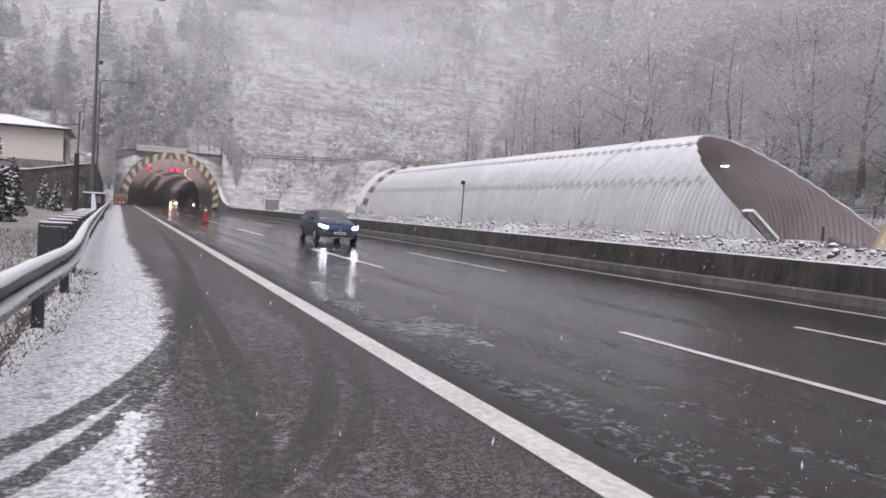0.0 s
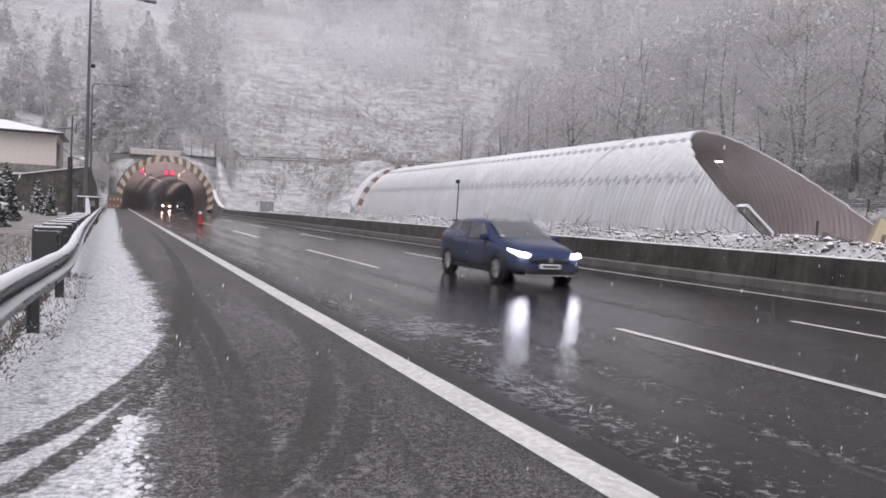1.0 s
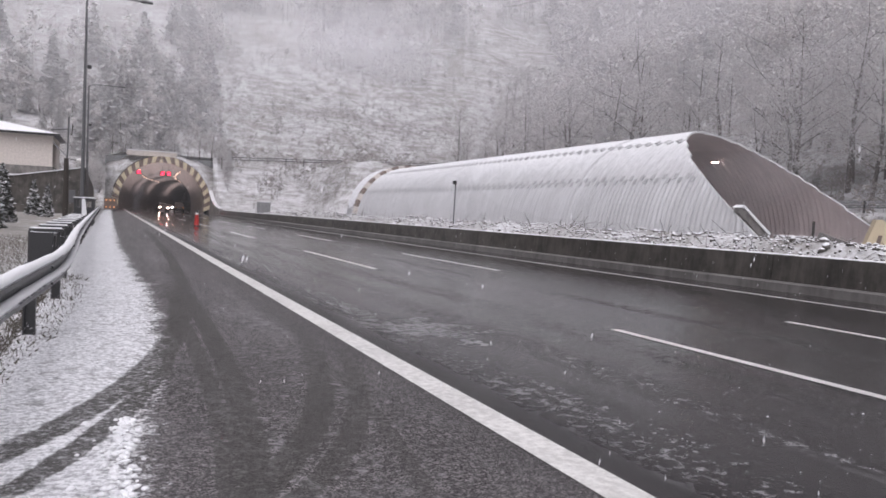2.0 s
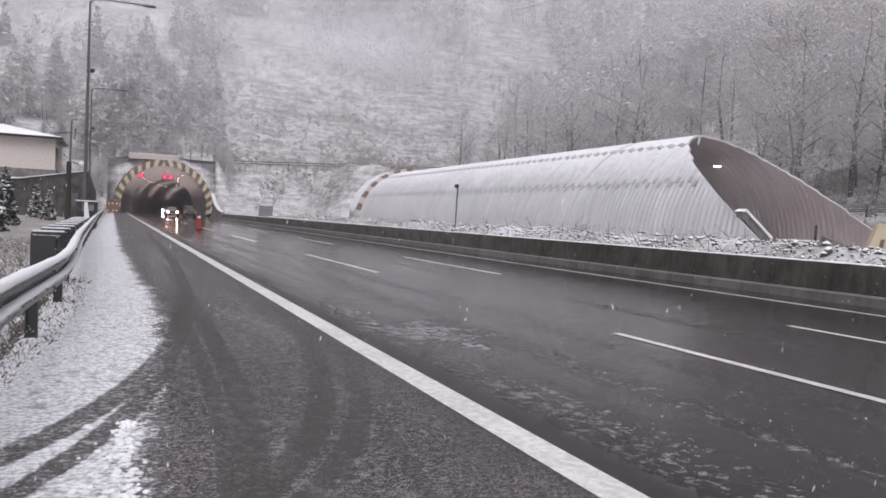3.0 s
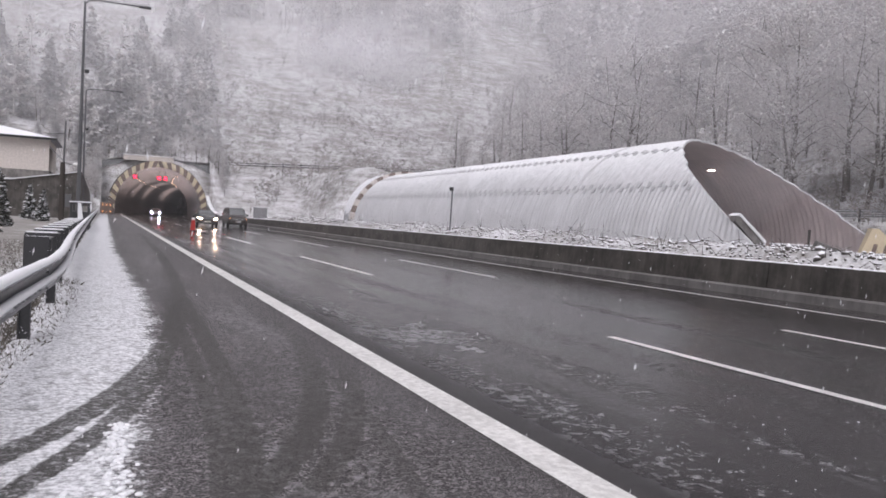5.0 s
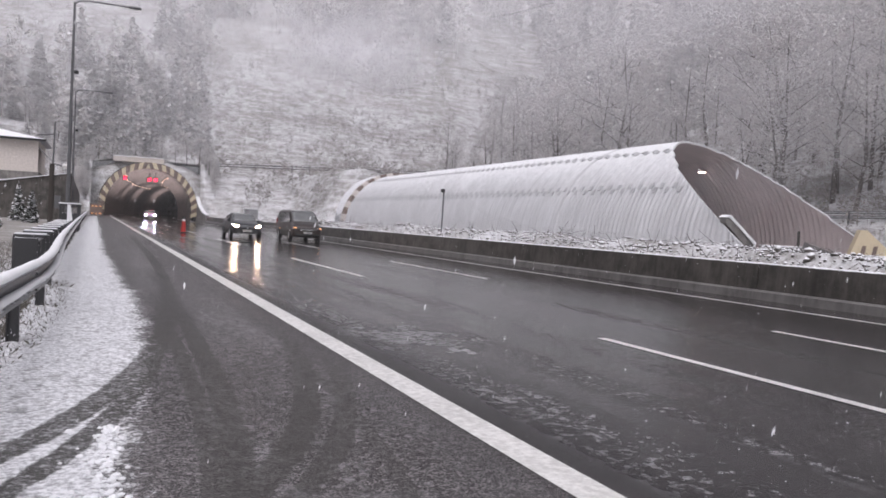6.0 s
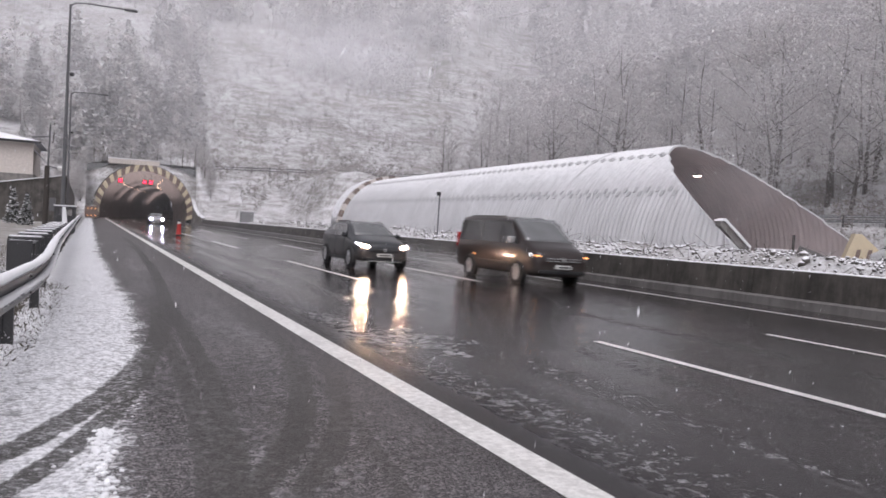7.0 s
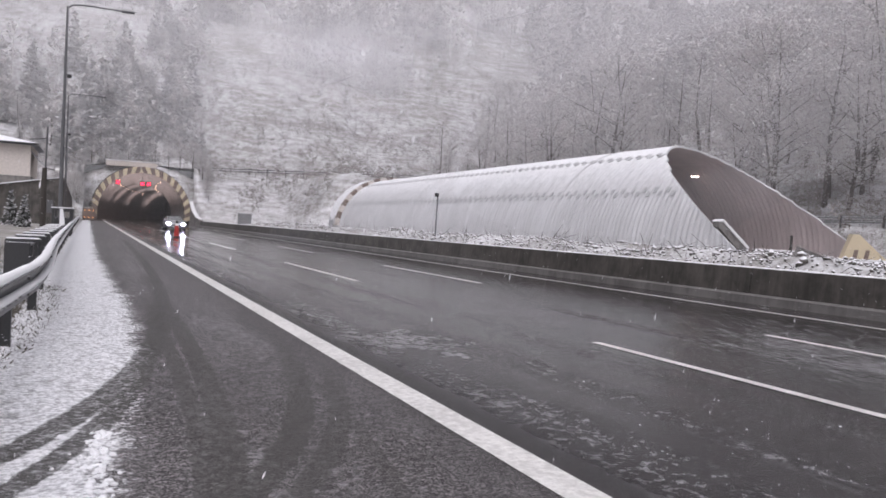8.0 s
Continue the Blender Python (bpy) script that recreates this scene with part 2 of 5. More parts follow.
M_DARKSTEEL = mat_snowy("dark_wet_steel", (0.035, 0.035, 0.037), 0.5, 0.3, 6)
M_POLE = mat_plain("grey_painted_mast", (0.10, 0.10, 0.105), 0.5)
M_WOOD = mat_plain("tarred_wood", (0.045, 0.038, 0.033), 0.8, vary=0.3)
M_SNOW = mat_plain("snow", (0.74, 0.74, 0.755), 0.85, vary=0.06, scale=4, bump=0.6)
M_RUBBLE = mat_snowy("snowy_spoil", (0.10, 0.09, 0.082), 0.9, 0.62, 2.2)
M_YELLOW = mat_plain("faded_yellow_paint", (0.56, 0.47, 0.32), 0.7, vary=0.2, scale=1.5)
M_BLACK = mat_plain("dull_black_paint", (0.17, 0.12, 0.10), 0.7, vary=0.3, scale=1.5)
M_PLASTER = mat_snowy("pale_plaster", (0.55, 0.50, 0.46), 0.85, 0.0, 0.8)
M_ROOF = mat_snowy("snow_covered_roof_sheet", (0.3, 0.3, 0.31), 0.8, 0.75, 1.0)
M_RUBBER = mat_plain("tyre_rubber", (0.02, 0.02, 0.02), 0.75, vary=0.3)
M_RIM = mat_plain("alloy_rim", (0.42, 0.42, 0.43), 0.35, 0.6)
M_TRIM = mat_plain("black_plastic_trim", (0.022, 0.022, 0.023), 0.5)
M_CHROME = mat_plain("chrome", (0.6, 0.6, 0.6), 0.2, 0.9)
M_GLASS = mat_glass()
# windscreen base paler than the side glass to imitate reflected sky
M_SCREEN = mat_plain("windscreen_with_sky_sheen", (0.12, 0.122, 0.124), 0.12, 0.0, 0.3, 2, 1.0, 0)
M_PLATE = mat_plain("pale_plate", (0.6, 0.6, 0.58), 0.5)
M_ORANGE = mat_plain("orange_red_plastic", (0.42, 0.035, 0.03), 0.5)
M_WHITE = mat_plain("white_plastic", (0.75, 0.74, 0.72), 0.5)
M_RED_GLOW = mat_glow("red_signal_glow", (1.0, 0.03, 0.08), 6.0)
M_LAMP_GLOW = mat_glow("warm_tunnel_lamp_glow", (1.0, 0.66, 0.45), 6.0)
M_HEAD_COOL = mat_glow("cool_headlight_glow", (0.93, 0.95, 1.0), 42.0)
M_LENS = mat_glow("headlight_lens_glow", (0.95, 0.95, 1.0), 4.0)
M_HEAD_BRIGHT = mat_glow("bright_cool_headlight_glow", (0.80, 0.85, 1.0), 1300.0)
M_HEAD_WARM = mat_glow("warm_headlight_glow", (1.0, 0.62, 0.38), 340.0)
M_SIDE_AMBER = mat_glow("amber_glow", (1.0, 0.42, 0.14), 2.0)
M_TAIL = mat_plain("red_tail_lamp", (0.4, 0.02, 0.02), 0.25, coat=0.5)


# ---- builders ----
def part(name, bm, material, parent=None, label="", smooth=False):
    """Links a bmesh as one mesh object, under a thing or a part if one is given."""
    me = bpy.data.meshes.new(name)
    bm.to_mesh(me)
    bm.free()
    me.materials.append(material)
    if smooth:
        me.shade_smooth()
    ob = new(name, me)
    if parent:
        ob.parent = parent
    if label:
        ob["label"] = label
    return ob


def raw(name, verts, faces, material, parent=None, smooth=False):
    me = bpy.data.meshes.new(name)
    me.from_pydata(verts, [], faces)
    me.materials.append(material)
    if smooth:
        me.shade_smooth()
    ob = new(name, me)
    if parent:
        ob.parent = parent
    return ob


def add_box(bm, x0, y0, z0, x1, y1, z1, bevel=0.0, m=None):
    mat = Matrix.LocRotScale(((x0 + x1) / 2, (y0 + y1) / 2, (z0 + z1) / 2), None, (abs(x1 - x0), abs(y1 - y0), abs(z1 - z0)))
    if m is not None:
        mat = m @ mat
    g = bmesh.ops.create_cube(bm, size=1, matrix=mat)
    if bevel:
        es = list({e for v in g["verts"] for e in v.link_edges})
        bmesh.ops.bevel(bm, geom=es, offset=bevel, segments=2, affect="EDGES", profile=0.5)
    return bm


def box(*a, **k):
    return add_box(bmesh.new(), *a, **k)


def add_rod(bm, a, b, r0, r1=None, n=8):
    a, b = Vector(a), Vector(b)
    m = Matrix.Translation((a + b) / 2) @ (b - a).to_track_quat("Z", "Y").to_matrix().to_4x4()
    bmesh.ops.create_cone(bm, cap_ends=True, segments=n, radius1=r0, radius2=r0 if r1 is None else r1, depth=(b - a).length, matrix=m)
    return bm


def rod(*a, **k):
    return add_rod(bmesh.new(), *a, **k)


def prism(bm, outline, axis, lo, hi):
    """Extrudes an outline of (u, v) along an axis: 'y' gives u = x, v = z; 'x' gives u = y, v = z."""
    def at(u, v, w):
        return (u, w, v) if axis == "y" else (w, u, v)
    a = [bm.verts.new(at(u, v, lo)) for u, v in outline]
    b = [bm.verts.new(at(u, v, hi)) for u, v in outline]
    n = len(outline)
    for i in range(n):
        bm.faces.new((a[i], a[(i + 1) % n], b[(i + 1) % n], b[i]))
    bm.faces.new(a[::-1]), bm.faces.new(b)
    bmesh.ops.recalc_face_normals(bm, faces=bm.faces)
    return bm


def thing(name, label, category, m=None, group="", kind=""):
    ob = new(name)
    if m is not None:
        ob.matrix_basis = m
    return tagged(ob, label, category, group, kind)


# ---- the lie of the land ----
SLOPE, X_EDGE, X_L1, X_L2, X_R = -0.0113, 2.432, 6.272, 10.186, 14.148
X_BAR = 16.2
PORTAL_Y, PORTAL_X, PORTAL_R = 140.0, 8.2, 6.9
TUBE_X, TUBE_R, TUBE_Z, TUBE_YAW = 40.25, 8.0, 0.3, 1.505


def bend(y):
    """How far the road has swung to the right inside the tunnel."""
    return 0.001 * max(0.0, y - 140) ** 2


def road_z(x):
    return SLOPE * (x - X_EDGE)


def sstep(v, lo, hi):
    v = min(1.0, max(0.0, (v - lo) / (hi - lo)))
    return v * v * (3 - 2 * v)


def rise(d):
    """Height of the hillside at a distance beyond its foot: bank, ledge, then a steep slope with benches."""
    if d < 0:
        return 0.0
    if d < 32:
        return 10.2 * (0.35 * d / 32 + 0.65 * sstep(d, 0, 32))
    if d < 38:
        return 10.2
    e = d - 38
    return 10.2 + 0.60 * e + 1.6 * math.sin(e / 5.5) * sstep(e, 0, 10)


def land(x, y):
    """The ground's height."""
    if -0.8 < x < 16.6 and y < 141:
        return road_z(x) - 0.06
    front = y - 123 + 0.06 * x
    right = (x - 60) * 0.85 + 6
    left = (-x - 30) * 0.8
    d = max(front, left)
    rough = noise.fractal(Vector((x * 0.035, y * 0.035, 3)), 1.0, 2.0, 4)
    fine = noise.fractal(Vector((x * 0.22, y * 0.22, 7)), 1.0, 2.0, 3)
    h = rise(d)
    r = right
    if r > 0:
        h = max(h, min(r, 4) * 0.8 + max(0.0, r - 9) * 0.55)
    h = max(h, 9.0 * math.exp(-((x - 41) / 9.2) ** 6) * sstep(y, 111.0, 114.5))
    hill = sstep(h, 0.2, 6)
    shelf = 1 - 0.9 * sstep(d, 24, 31) * (1 - sstep(d, 40, 48))
    h += hill * (rough * 2.2 + fine * 0.35) * shelf
    if -60 < x <= -0.8:
        h = max(h, 0.02 + fine * 0.06 * sstep(-x, 0.6, 2) - 0.12 * sstep(-x, 1.0, 3.0) + 0.5 * sstep(-x, 6, 14)) if h < 1 else h
        if y > 82.4 and x < -2.4:
            h = max(h, 3.6)
    if x >= 16.6:
        berm = sstep(x, 17.0, 18.6) * (1 - sstep(x, 20.5, 25)) * sstep(118 - y, 0, 30)
        heap = noise.fractal(Vector((x * 0.5, y * 0.28, 11)), 1.0, 2.0, 4)
        h = max(h, 0.0 + 0.25 * sstep(x, 24, 28)) + berm * (0.95 + 0.35 * heap) + 0.12 * sstep(x, 16.6, 17.4)
    if y > 138.5 and abs(x - PORTAL_X - bend(y)) < 11:
        top = 9.9 + max(0.0, y - 150) * 0.5
        w = 1 - sstep(abs(x - PORTAL_X - bend(y)), 8.2, 11)
        h = h * (1 - w) + max(h, top) * w
    return h


def grid_lines(stops):
    """Lines with their spacing given by stretch: (from, to, step)."""
    out = []
    for a, b, s in stops:
        out += list(np.arange(a, b, s))
    return out + [stops[-1][1]]


def build_ground():
    xs = grid_lines([(-420, -120, 15), (-120, -20, 4), (-20, -4, 0.8), (-4, -0.82, 0.318), (-0.82, -0.78, 0.04), (-0.78, 16.6, 4.345), (16.6, 26, 0.45), (26, 90, 2.0), (90, 200, 5), (200, 520, 16)])
    ys = grid_lines([(-320, -20, 15), (-20, 0, 2), (0, 60, 0.8), (60, 82, 1.6), (82, 82.8, 0.4), (82.8, 140.2, 1.6), (140.2, 141.2, 1.0), (141.2, 200, 1.7), (200, 330, 5), (330, 700, 18)])
    verts = [(x, y, land(x, y)) for y in ys for x in xs]
    nx = len(xs)
    faces = []
    for j in range(len(ys) - 1):
        for i in range(nx - 1):
            cx, cy = (xs[i] + xs[i + 1]) / 2, (ys[j] + ys[j + 1]) / 2
            if 138 < cy < 141.3 and -0.85 < cx < 16.6:
                continue
            a = j * nx + i
            faces.append((a, a + 1, a + 1 + nx, a + nx))
    tagged(raw("ground", verts, faces, M_GROUND, None, True), "snow-dusted soil and hillside", "ground", kind="structure")


def build_road():
    xs = [-0.78, 0.4, X_EDGE, X_L1, X_L2, X_R, 16.25]
    ys = [-200, -60, 0, 30, 60, 100, 139.0]
    ys += [145 + 6 * i for i in range(26)]
    verts = [(x + bend(y), y, road_z(x)) for y in ys for x in xs]
    n = len(xs)
    faces = [(j * n + i, j * n + i + 1, (j + 1) * n + i + 1, (j + 1) * n + i) for j in range(len(ys) - 1) for i in range(n - 1)]
    tagged(raw("road", verts, faces, M_ROAD), "wet dark asphalt motorway with slush and snow on its shoulder", "road", kind="structure")


def strip(name, x, w, y0, y1, label, n=1):
    verts, faces = [], []
    for k in range(n + 1):
        y = y0 + (y1 - y0) * k / n
        for s in (-w / 2, w / 2):
            verts.append((x + s + bend(y), y, road_z(x + s) + 0.005))
    for k in range(n):
        faces.append((2 * k, 2 * k + 1, 2 * k + 3, 2 * k + 2))
    return tagged(raw(name, verts, faces, M_LINE), label, "road marking", kind="structure")


def build_lines():
    strip("edge_line", X_EDGE, 0.26, -120, 230, "worn wide white edge line", 40)
    strip("edge_line", X_R, 0.16, -120, 230, "thin white edge line by the barrier", 40)
    for x, s0 in ((X_L1, 8.45), (X_L2, 9.13)):
        for k in range(-5, 12):
            y = s0 + 17.92 * k
            tagged(strip("lane_dash", x, 0.15, y - 7.77, y, "white lane dash", 3), group="lane dashes")


def build_barriers():
    """Concrete barrier units between the carriageway and the works."""
    prof = [(-0.34, 0), (0.34, 0), (0.34, 0.08), (0.2, 0.3), (0.13, 0.95), (-0.13, 0.95), (-0.2, 0.3), (-0.31, 0.27), (-0.34, 0.08)]
    length = 5.0
    bm = prism(bmesh.new(), [(-0.2, 0.27), (0.2, 0.27), (0.13, 0.95), (-0.13, 0.95)], "y", 0.015, length - 0.015)
    bmesh.ops.bevel(bm, geom=bm.edges[:], offset=0.015, segments=1, affect="EDGES")
    first = thing("concrete_barrier", "stained wet concrete barrier unit with snow along its top", "barrier", pose(X_BAR, -30, road_z(X_BAR) - 0.01), "barrier units")
    part("wall", bm, M_BARRIER, first)
    bm = prism(bmesh.new(), [(-0.36, 0.0), (0.36, 0.0), (0.36, 0.08), (0.21, 0.27), (-0.21, 0.27), (-0.34, 0.22)], "y", 0.0, length)
    part("plinth", bm, M_PLINTH, first, "paler concrete foot")
    verts, n = [], 7
    for i in range(26):
        q = 1 + 0.45 * noise.noise(Vector((i * 0.9, 3, 1)))
        verts += [(-0.12 * math.cos(math.pi * a / (n - 1)) * min(1.05, q), i * length / 25, 0.945 + 0.035 * q * math.sin(math.pi * a / (n - 1))) for a in range(n)]
    raw("snow_cap", verts, [(i * n + a, i * n + a + 1, i * n + n + a + 1, i * n + n + a) for i in range(25) for a in range(n - 1)], M_SNOW, first, True)["label"] = "thin ridge of snow"
    for k in range(1, 33):
        copy_thing(first, pose(X_BAR + random.uniform(-0.015, 0.015), -30 + k * length, road_z(X_BAR) - 0.01, 0, 0, random.uniform(-0.15, 0.15)))


# ---- road tunnel ----
def arch(r, x, z0, n=48, extra=0.0):
    """Points of an arch from foot to foot; extra drops the feet straight down."""
    pts = [(x - r * math.cos(math.pi * k / n), z0 + r * math.sin(math.pi * k / n)) for k in range(n + 1)]
    if extra:
        pts = [(x - r, z0 - extra)] + pts + [(x + r, z0 - extra)]
    return pts


def build_tunnel():
    z0 = 1.5
    root = thing("road_tunnel", "dark arched road tunnel portal with faded yellow and black striped ring", "tunnel", kind="structure")
    # lining
    verts, faces = [], []
    ys = [139.3, 140.5] + [144 + 8 * i for i in range(19)]
    for y in ys:
        pts = arch(PORTAL_R, PORTAL_X + bend(y), z0, 32, 1.7)
        verts += [(x, y, z) for x, z in pts]
    n = 35
    faces = [(j * n + i, (j + 1) * n + i, (j + 1) * n + i + 1, j * n + i + 1) for j in range(len(ys) - 1) for i in range(n - 1)]
    raw("lining", verts, faces, M_LINING, root, True)
    end = ys[-1]
    pts = arch(PORTAL_R, PORTAL_X + bend(end), z0, 32, 1.7)
    raw("far_bend", [(x, end - 0.01, z) for x, z in pts], [tuple(range(35))], M_LINING, root)
    # narrow headwall round the opening, and the earth bank heaped against it
    verts, faces, bank, sides = [], [], [], []
    inner = arch(PORTAL_R + 0.5, PORTAL_X, z0, 32, 1.9)
    for k, (x, z) in enumerate(inner):
        u, v = (x - PORTAL_X) * 1.09, z0 + (z - z0) * 1.09
        wide = max(-9.6, min(9.6, (x - PORTAL_X) * 1.6))
        high = 10.2 - 0.03 * wide * wide if 0 < k < 34 else -0.4
        verts += [(x, 139.7, z), (PORTAL_X + u, 139.7, v), (PORTAL_X + u, 141.6, v + 0.1)]
        bump = 0.35 * noise.noise(Vector((k * 0.7, 2, 4)))
        bank += [(PORTAL_X + u, 140.2, v), (PORTAL_X + (u + wide) / 2, 141.0, (v + high) / 2 + bump), (PORTAL_X + wide, 142.4, high + bump)]
    for k in range(34):
        q = 3 * k
        faces += [(q, q + 3, q + 4, q + 1), (q + 1, q + 4, q + 5, q + 2)]
    raw("headwall", verts, faces, M_BARRIER, root)
    raw("earth_bank", bank, faces, M_GROUND, root, True)
    # striped collar: separate blocks
    cells = 36
    for k in range(cells):
        a0, a1 = -0.16 + (math.pi + 0.32) * k / cells, -0.16 + (math.pi + 0.32) * (k + 1) / cells
        bm = bmesh.new()
        ring = []
        for r in (PORTAL_R, PORTAL_R + 1.0):
            for y in (138.6, 140.3):
                for a in (a0, a1):
                    lean = 0.07 * (r - PORTAL_R) * (1 if a < math.pi / 2 else -1)
                    ring.append(bm.verts.new((PORTAL_X - r * math.cos(a + lean), y, z0 + r * math.sin(a + lean))))
        i = ring
        for f in ((0, 1, 5, 4), (2, 6, 7, 3), (0, 4, 6, 2), (1, 3, 7, 5), (4, 5, 7, 6), (0, 2, 3, 1)):
            bm.faces.new([i[q] for q in f])
        bmesh.ops.recalc_face_normals(bm, faces=bm.faces)
        part("collar_stripe", bm, M_YELLOW if k % 2 else M_BLACK, root)
    part("parapet", box(2.4, 139.6, 9.35, 10.4, 141.0, 10.15, 0.05), M_PLASTER, root)
    part("parapet_snow", box(2.3, 139.5, 10.15, 10.5, 141.1, 10.32, 0.06), M_SNOW, root, "snow on the parapet")
    # wing wall that steps down beside the opening
    bm = prism(bmesh.new(), [(140.3, -0.4), (140.3, 4.0), (136, 2.4), (131, 1.35), (126, 1.0), (126, -0.4)], "x", 15.95, 16.45)
    part("wing_wall", bm, M_CONCRETE, root)
    bm = prism(bmesh.new(), [(140.3, 4.0), (140.3, 4.15), (136, 2.55), (131, 1.5), (126, 1.12), (126, 1.0), (131, 1.35), (136, 2.4)], "x", 15.9, 16.5)
    part("wing_snow", bm, M_SNOW, root)
    bm = prism(bmesh.new(), [(140.3, -0.4), (140.3, 3.0), (137, 1.3), (132, 1.0), (132, -0.4)], "x", 0.2, 0.6)
    part("wing_wall", bm, M_CONCRETE, root)
    # lane signals and lamps
    for x in (4.4, 8.3, 9.3):
        sig = thing("lane_signal", "glowing red lane signal hanging in the tunnel mouth", "traffic signal", pose(x, 142.0, 6.65), "lane signals")
        part("case", box(-0.4, 0.0, -0.4, 0.4, 0.2, 0.4, 0.04), M_TRIM, sig)
        bm = bmesh.new()
        for a in (45, -45):
            add_box(bm, -0.36, -0.05, -0.07, 0.36, -0.01, 0.07, 0, pose(0, 0, 0, 0, a, 0))
        part("red_cross", bm, M_RED_GLOW, sig, "glowing red cross")
        part("hanger", rod((0, 0.1, 0.38), (0, 0.1, 1.2), 0.04), M_TRIM, sig)
    # unseen upward lamps added to brighten the lining; not fixtures of the tunnel
    for y in (147, 158, 170, 184, 202, 226, 258):
        fill = new("lining_fill", bpy.data.lights.new("lining_fill", "AREA"))
        fill.data.shape, fill.data.size, fill.data.size_y = "RECTANGLE", 8.0, 8.0
        fill.data.energy, fill.data.color = 600, (1.0, 0.80, 0.73)
        fill.matrix_world = pose(PORTAL_X + bend(y), y, 3.4, 180, 0, 0)
    for k in range(12):
        for s in (-3.4, 3.4):
            y = 148 + 8 * k
            lamp = thing("tunnel_lamp", "small glowing tunnel ceiling lamp", "lamp", pose(PORTAL_X + s + bend(y), y, 7.35), "tunnel lamps")
            part("case", box(-0.25, -0.6, 0.0, 0.25, 0.6, 0.12, 0.02), M_TRIM, lamp)
            part("tube", box(-0.08, -0.2, -0.05, 0.08, 0.2, 0.0), M_LAMP_GLOW, lamp)


# ---- corrugated steel tube over the other carriageway ----
def build_tube():
    root = thing("corrugated_tunnel_tube", "long half-round tunnel of pale corrugated steel plates dusted with snow", "tunnel tube", pose(TUBE_X, 80, TUBE_Z, 0, 0, -TUBE_YAW))
    pitch, per = 0.46, 4
    na = 88

    def mouth(th):
        s = -49.6 + 1.57 * (TUBE_R * math.sin(th) + TUBE_Z) + 0.286 * (-TUBE_R * math.cos(th))
        return round(s / pitch) * pitch * 0.6 + s * 0.4

    def shell(name, r_off, mat, s_end, seed, label=""):
        smin = -53.0
        ns = int((s_end - smin) / pitch * per)
        verts, faces, idx = [], [], {}
        for k in range(na + 1):
            th = -0.04 + (math.pi + 0.08) * k / na
            s0 = mouth(th)
            for j in range(ns + 1):
                s = max(smin + (s_end - smin) * j / ns, s0)
                r = TUBE_R + r_off + 0.055 * math.sin(2 * math.pi * s / pitch)
                verts.append((-r * math.cos(th), s, r * math.sin(th)))
        w = ns + 1
        ths = [-0.04 + (math.pi + 0.08) * k / na for k in range(na + 1)]
        for k in range(na):
            for j in range(ns):
                if smin + (s_end - smin) * (j + 1) / ns < min(mouth(ths[k]), mouth(ths[k + 1])):
                    continue
                a = k * w + j
                faces.append((a, a + 1, a + 1 + w, a + w))
        return raw(name, verts, faces, mat, root, True)

    shell("outer_shell", 0.0, M_STEEL, 27.0, 1)
    shell("inner_shell", -0.09, M_TUBE_IN, 27.0, 2)["label"] = "dull inner face"
    # cut rim
    verts, faces = [], []
    n = na
    for k in range(n + 1):
        th = -0.04 + (math.pi + 0.08) * k / n
        for r in (TUBE_R - 0.10, TUBE_R + 0.02):
            verts.append((-r * math.cos(th), mouth(th) - 0.01, r * math.sin(th)))
        for r in (TUBE_R + 0.02, TUBE_R - 0.10):
            verts.append((-r * math.cos(th), mouth(th) + 0.05, r * math.sin(th)))
    for k in range(n):
        for q in range(4):
            a, b = 4 * k + q, 4 * k + (q + 1) % 4
            faces.append((a, b, b + 4, a + 4))
    raw("rim", verts, faces, M_GALV_PALE, root)
    # rows of bolted seam laps
    for deg in (31, 59):
        for k in range(128):
            s = -46 + k * 0.57
            th = radians(deg + (1.1 if k % 2 else -1.1))
            if s < mouth(th) + 0.4:
                continue
            m = Matrix.Translation((-(TUBE_R + 0.045) * math.cos(th), s, (TUBE_R + 0.045) * math.sin(th))) @ pose(0, 0, 0, 0, deg - 90, 0)
            if LAPS:
                ob = LAPS[0].copy()
                scene.collection.objects.link(ob)
            else:
                ob = part("seam_lap", box(-0.19, -0.17, -0.025, 0.19, 0.17, 0.025, 0.008), M_LAP, root)
                LAPS.append(ob)
            ob.matrix_basis = m
    # one ring joint near the mouth
    verts, faces = [], []
    for k in range(61):
        th = math.pi * k / 60
        for y, r in ((-31.2, 0.04), (-31.15, 0.085), (-30.95, 0.085), (-30.9, 0.04)):
            verts.append((-(TUBE_R + r) * math.cos(th), y, (TUBE_R + r) * math.sin(th)))
    for k in range(60):
        for q in range(3):
            faces.append((4 * k + q, 4 * k + q + 1, 4 * k + q + 5, 4 * k + q + 4))
    raw("joint_ring", verts, faces, M_GALV_PALE, root)
    # collar at the far end, striped, and the concrete mouth it joins
    for k in range(26):
        a0, a1 = math.pi * k / 26, math.pi * (k + 1) / 26
        bm = bmesh.new()
        q = []
        for r in (TUBE_R + 0.02, TUBE_R + 0.45):
            for y in (26.9, 28.2):
                for a in (a0, a1):
                    q.append(bm.verts.new((-r * math.cos(a), y, r * math.sin(a))))
        for f in ((0, 1, 5, 4), (2, 6, 7, 3), (0, 4, 6, 2), (1, 3, 7, 5), (4, 5, 7, 6), (0, 2, 3, 1)):
            bm.faces.new([q[i] for i in f])
        bmesh.ops.recalc_face_normals(bm, faces=bm.faces)
        part("collar_stripe", bm, M_PLASTER if k % 2 else M_BLACK, root)
    verts, faces = [], []
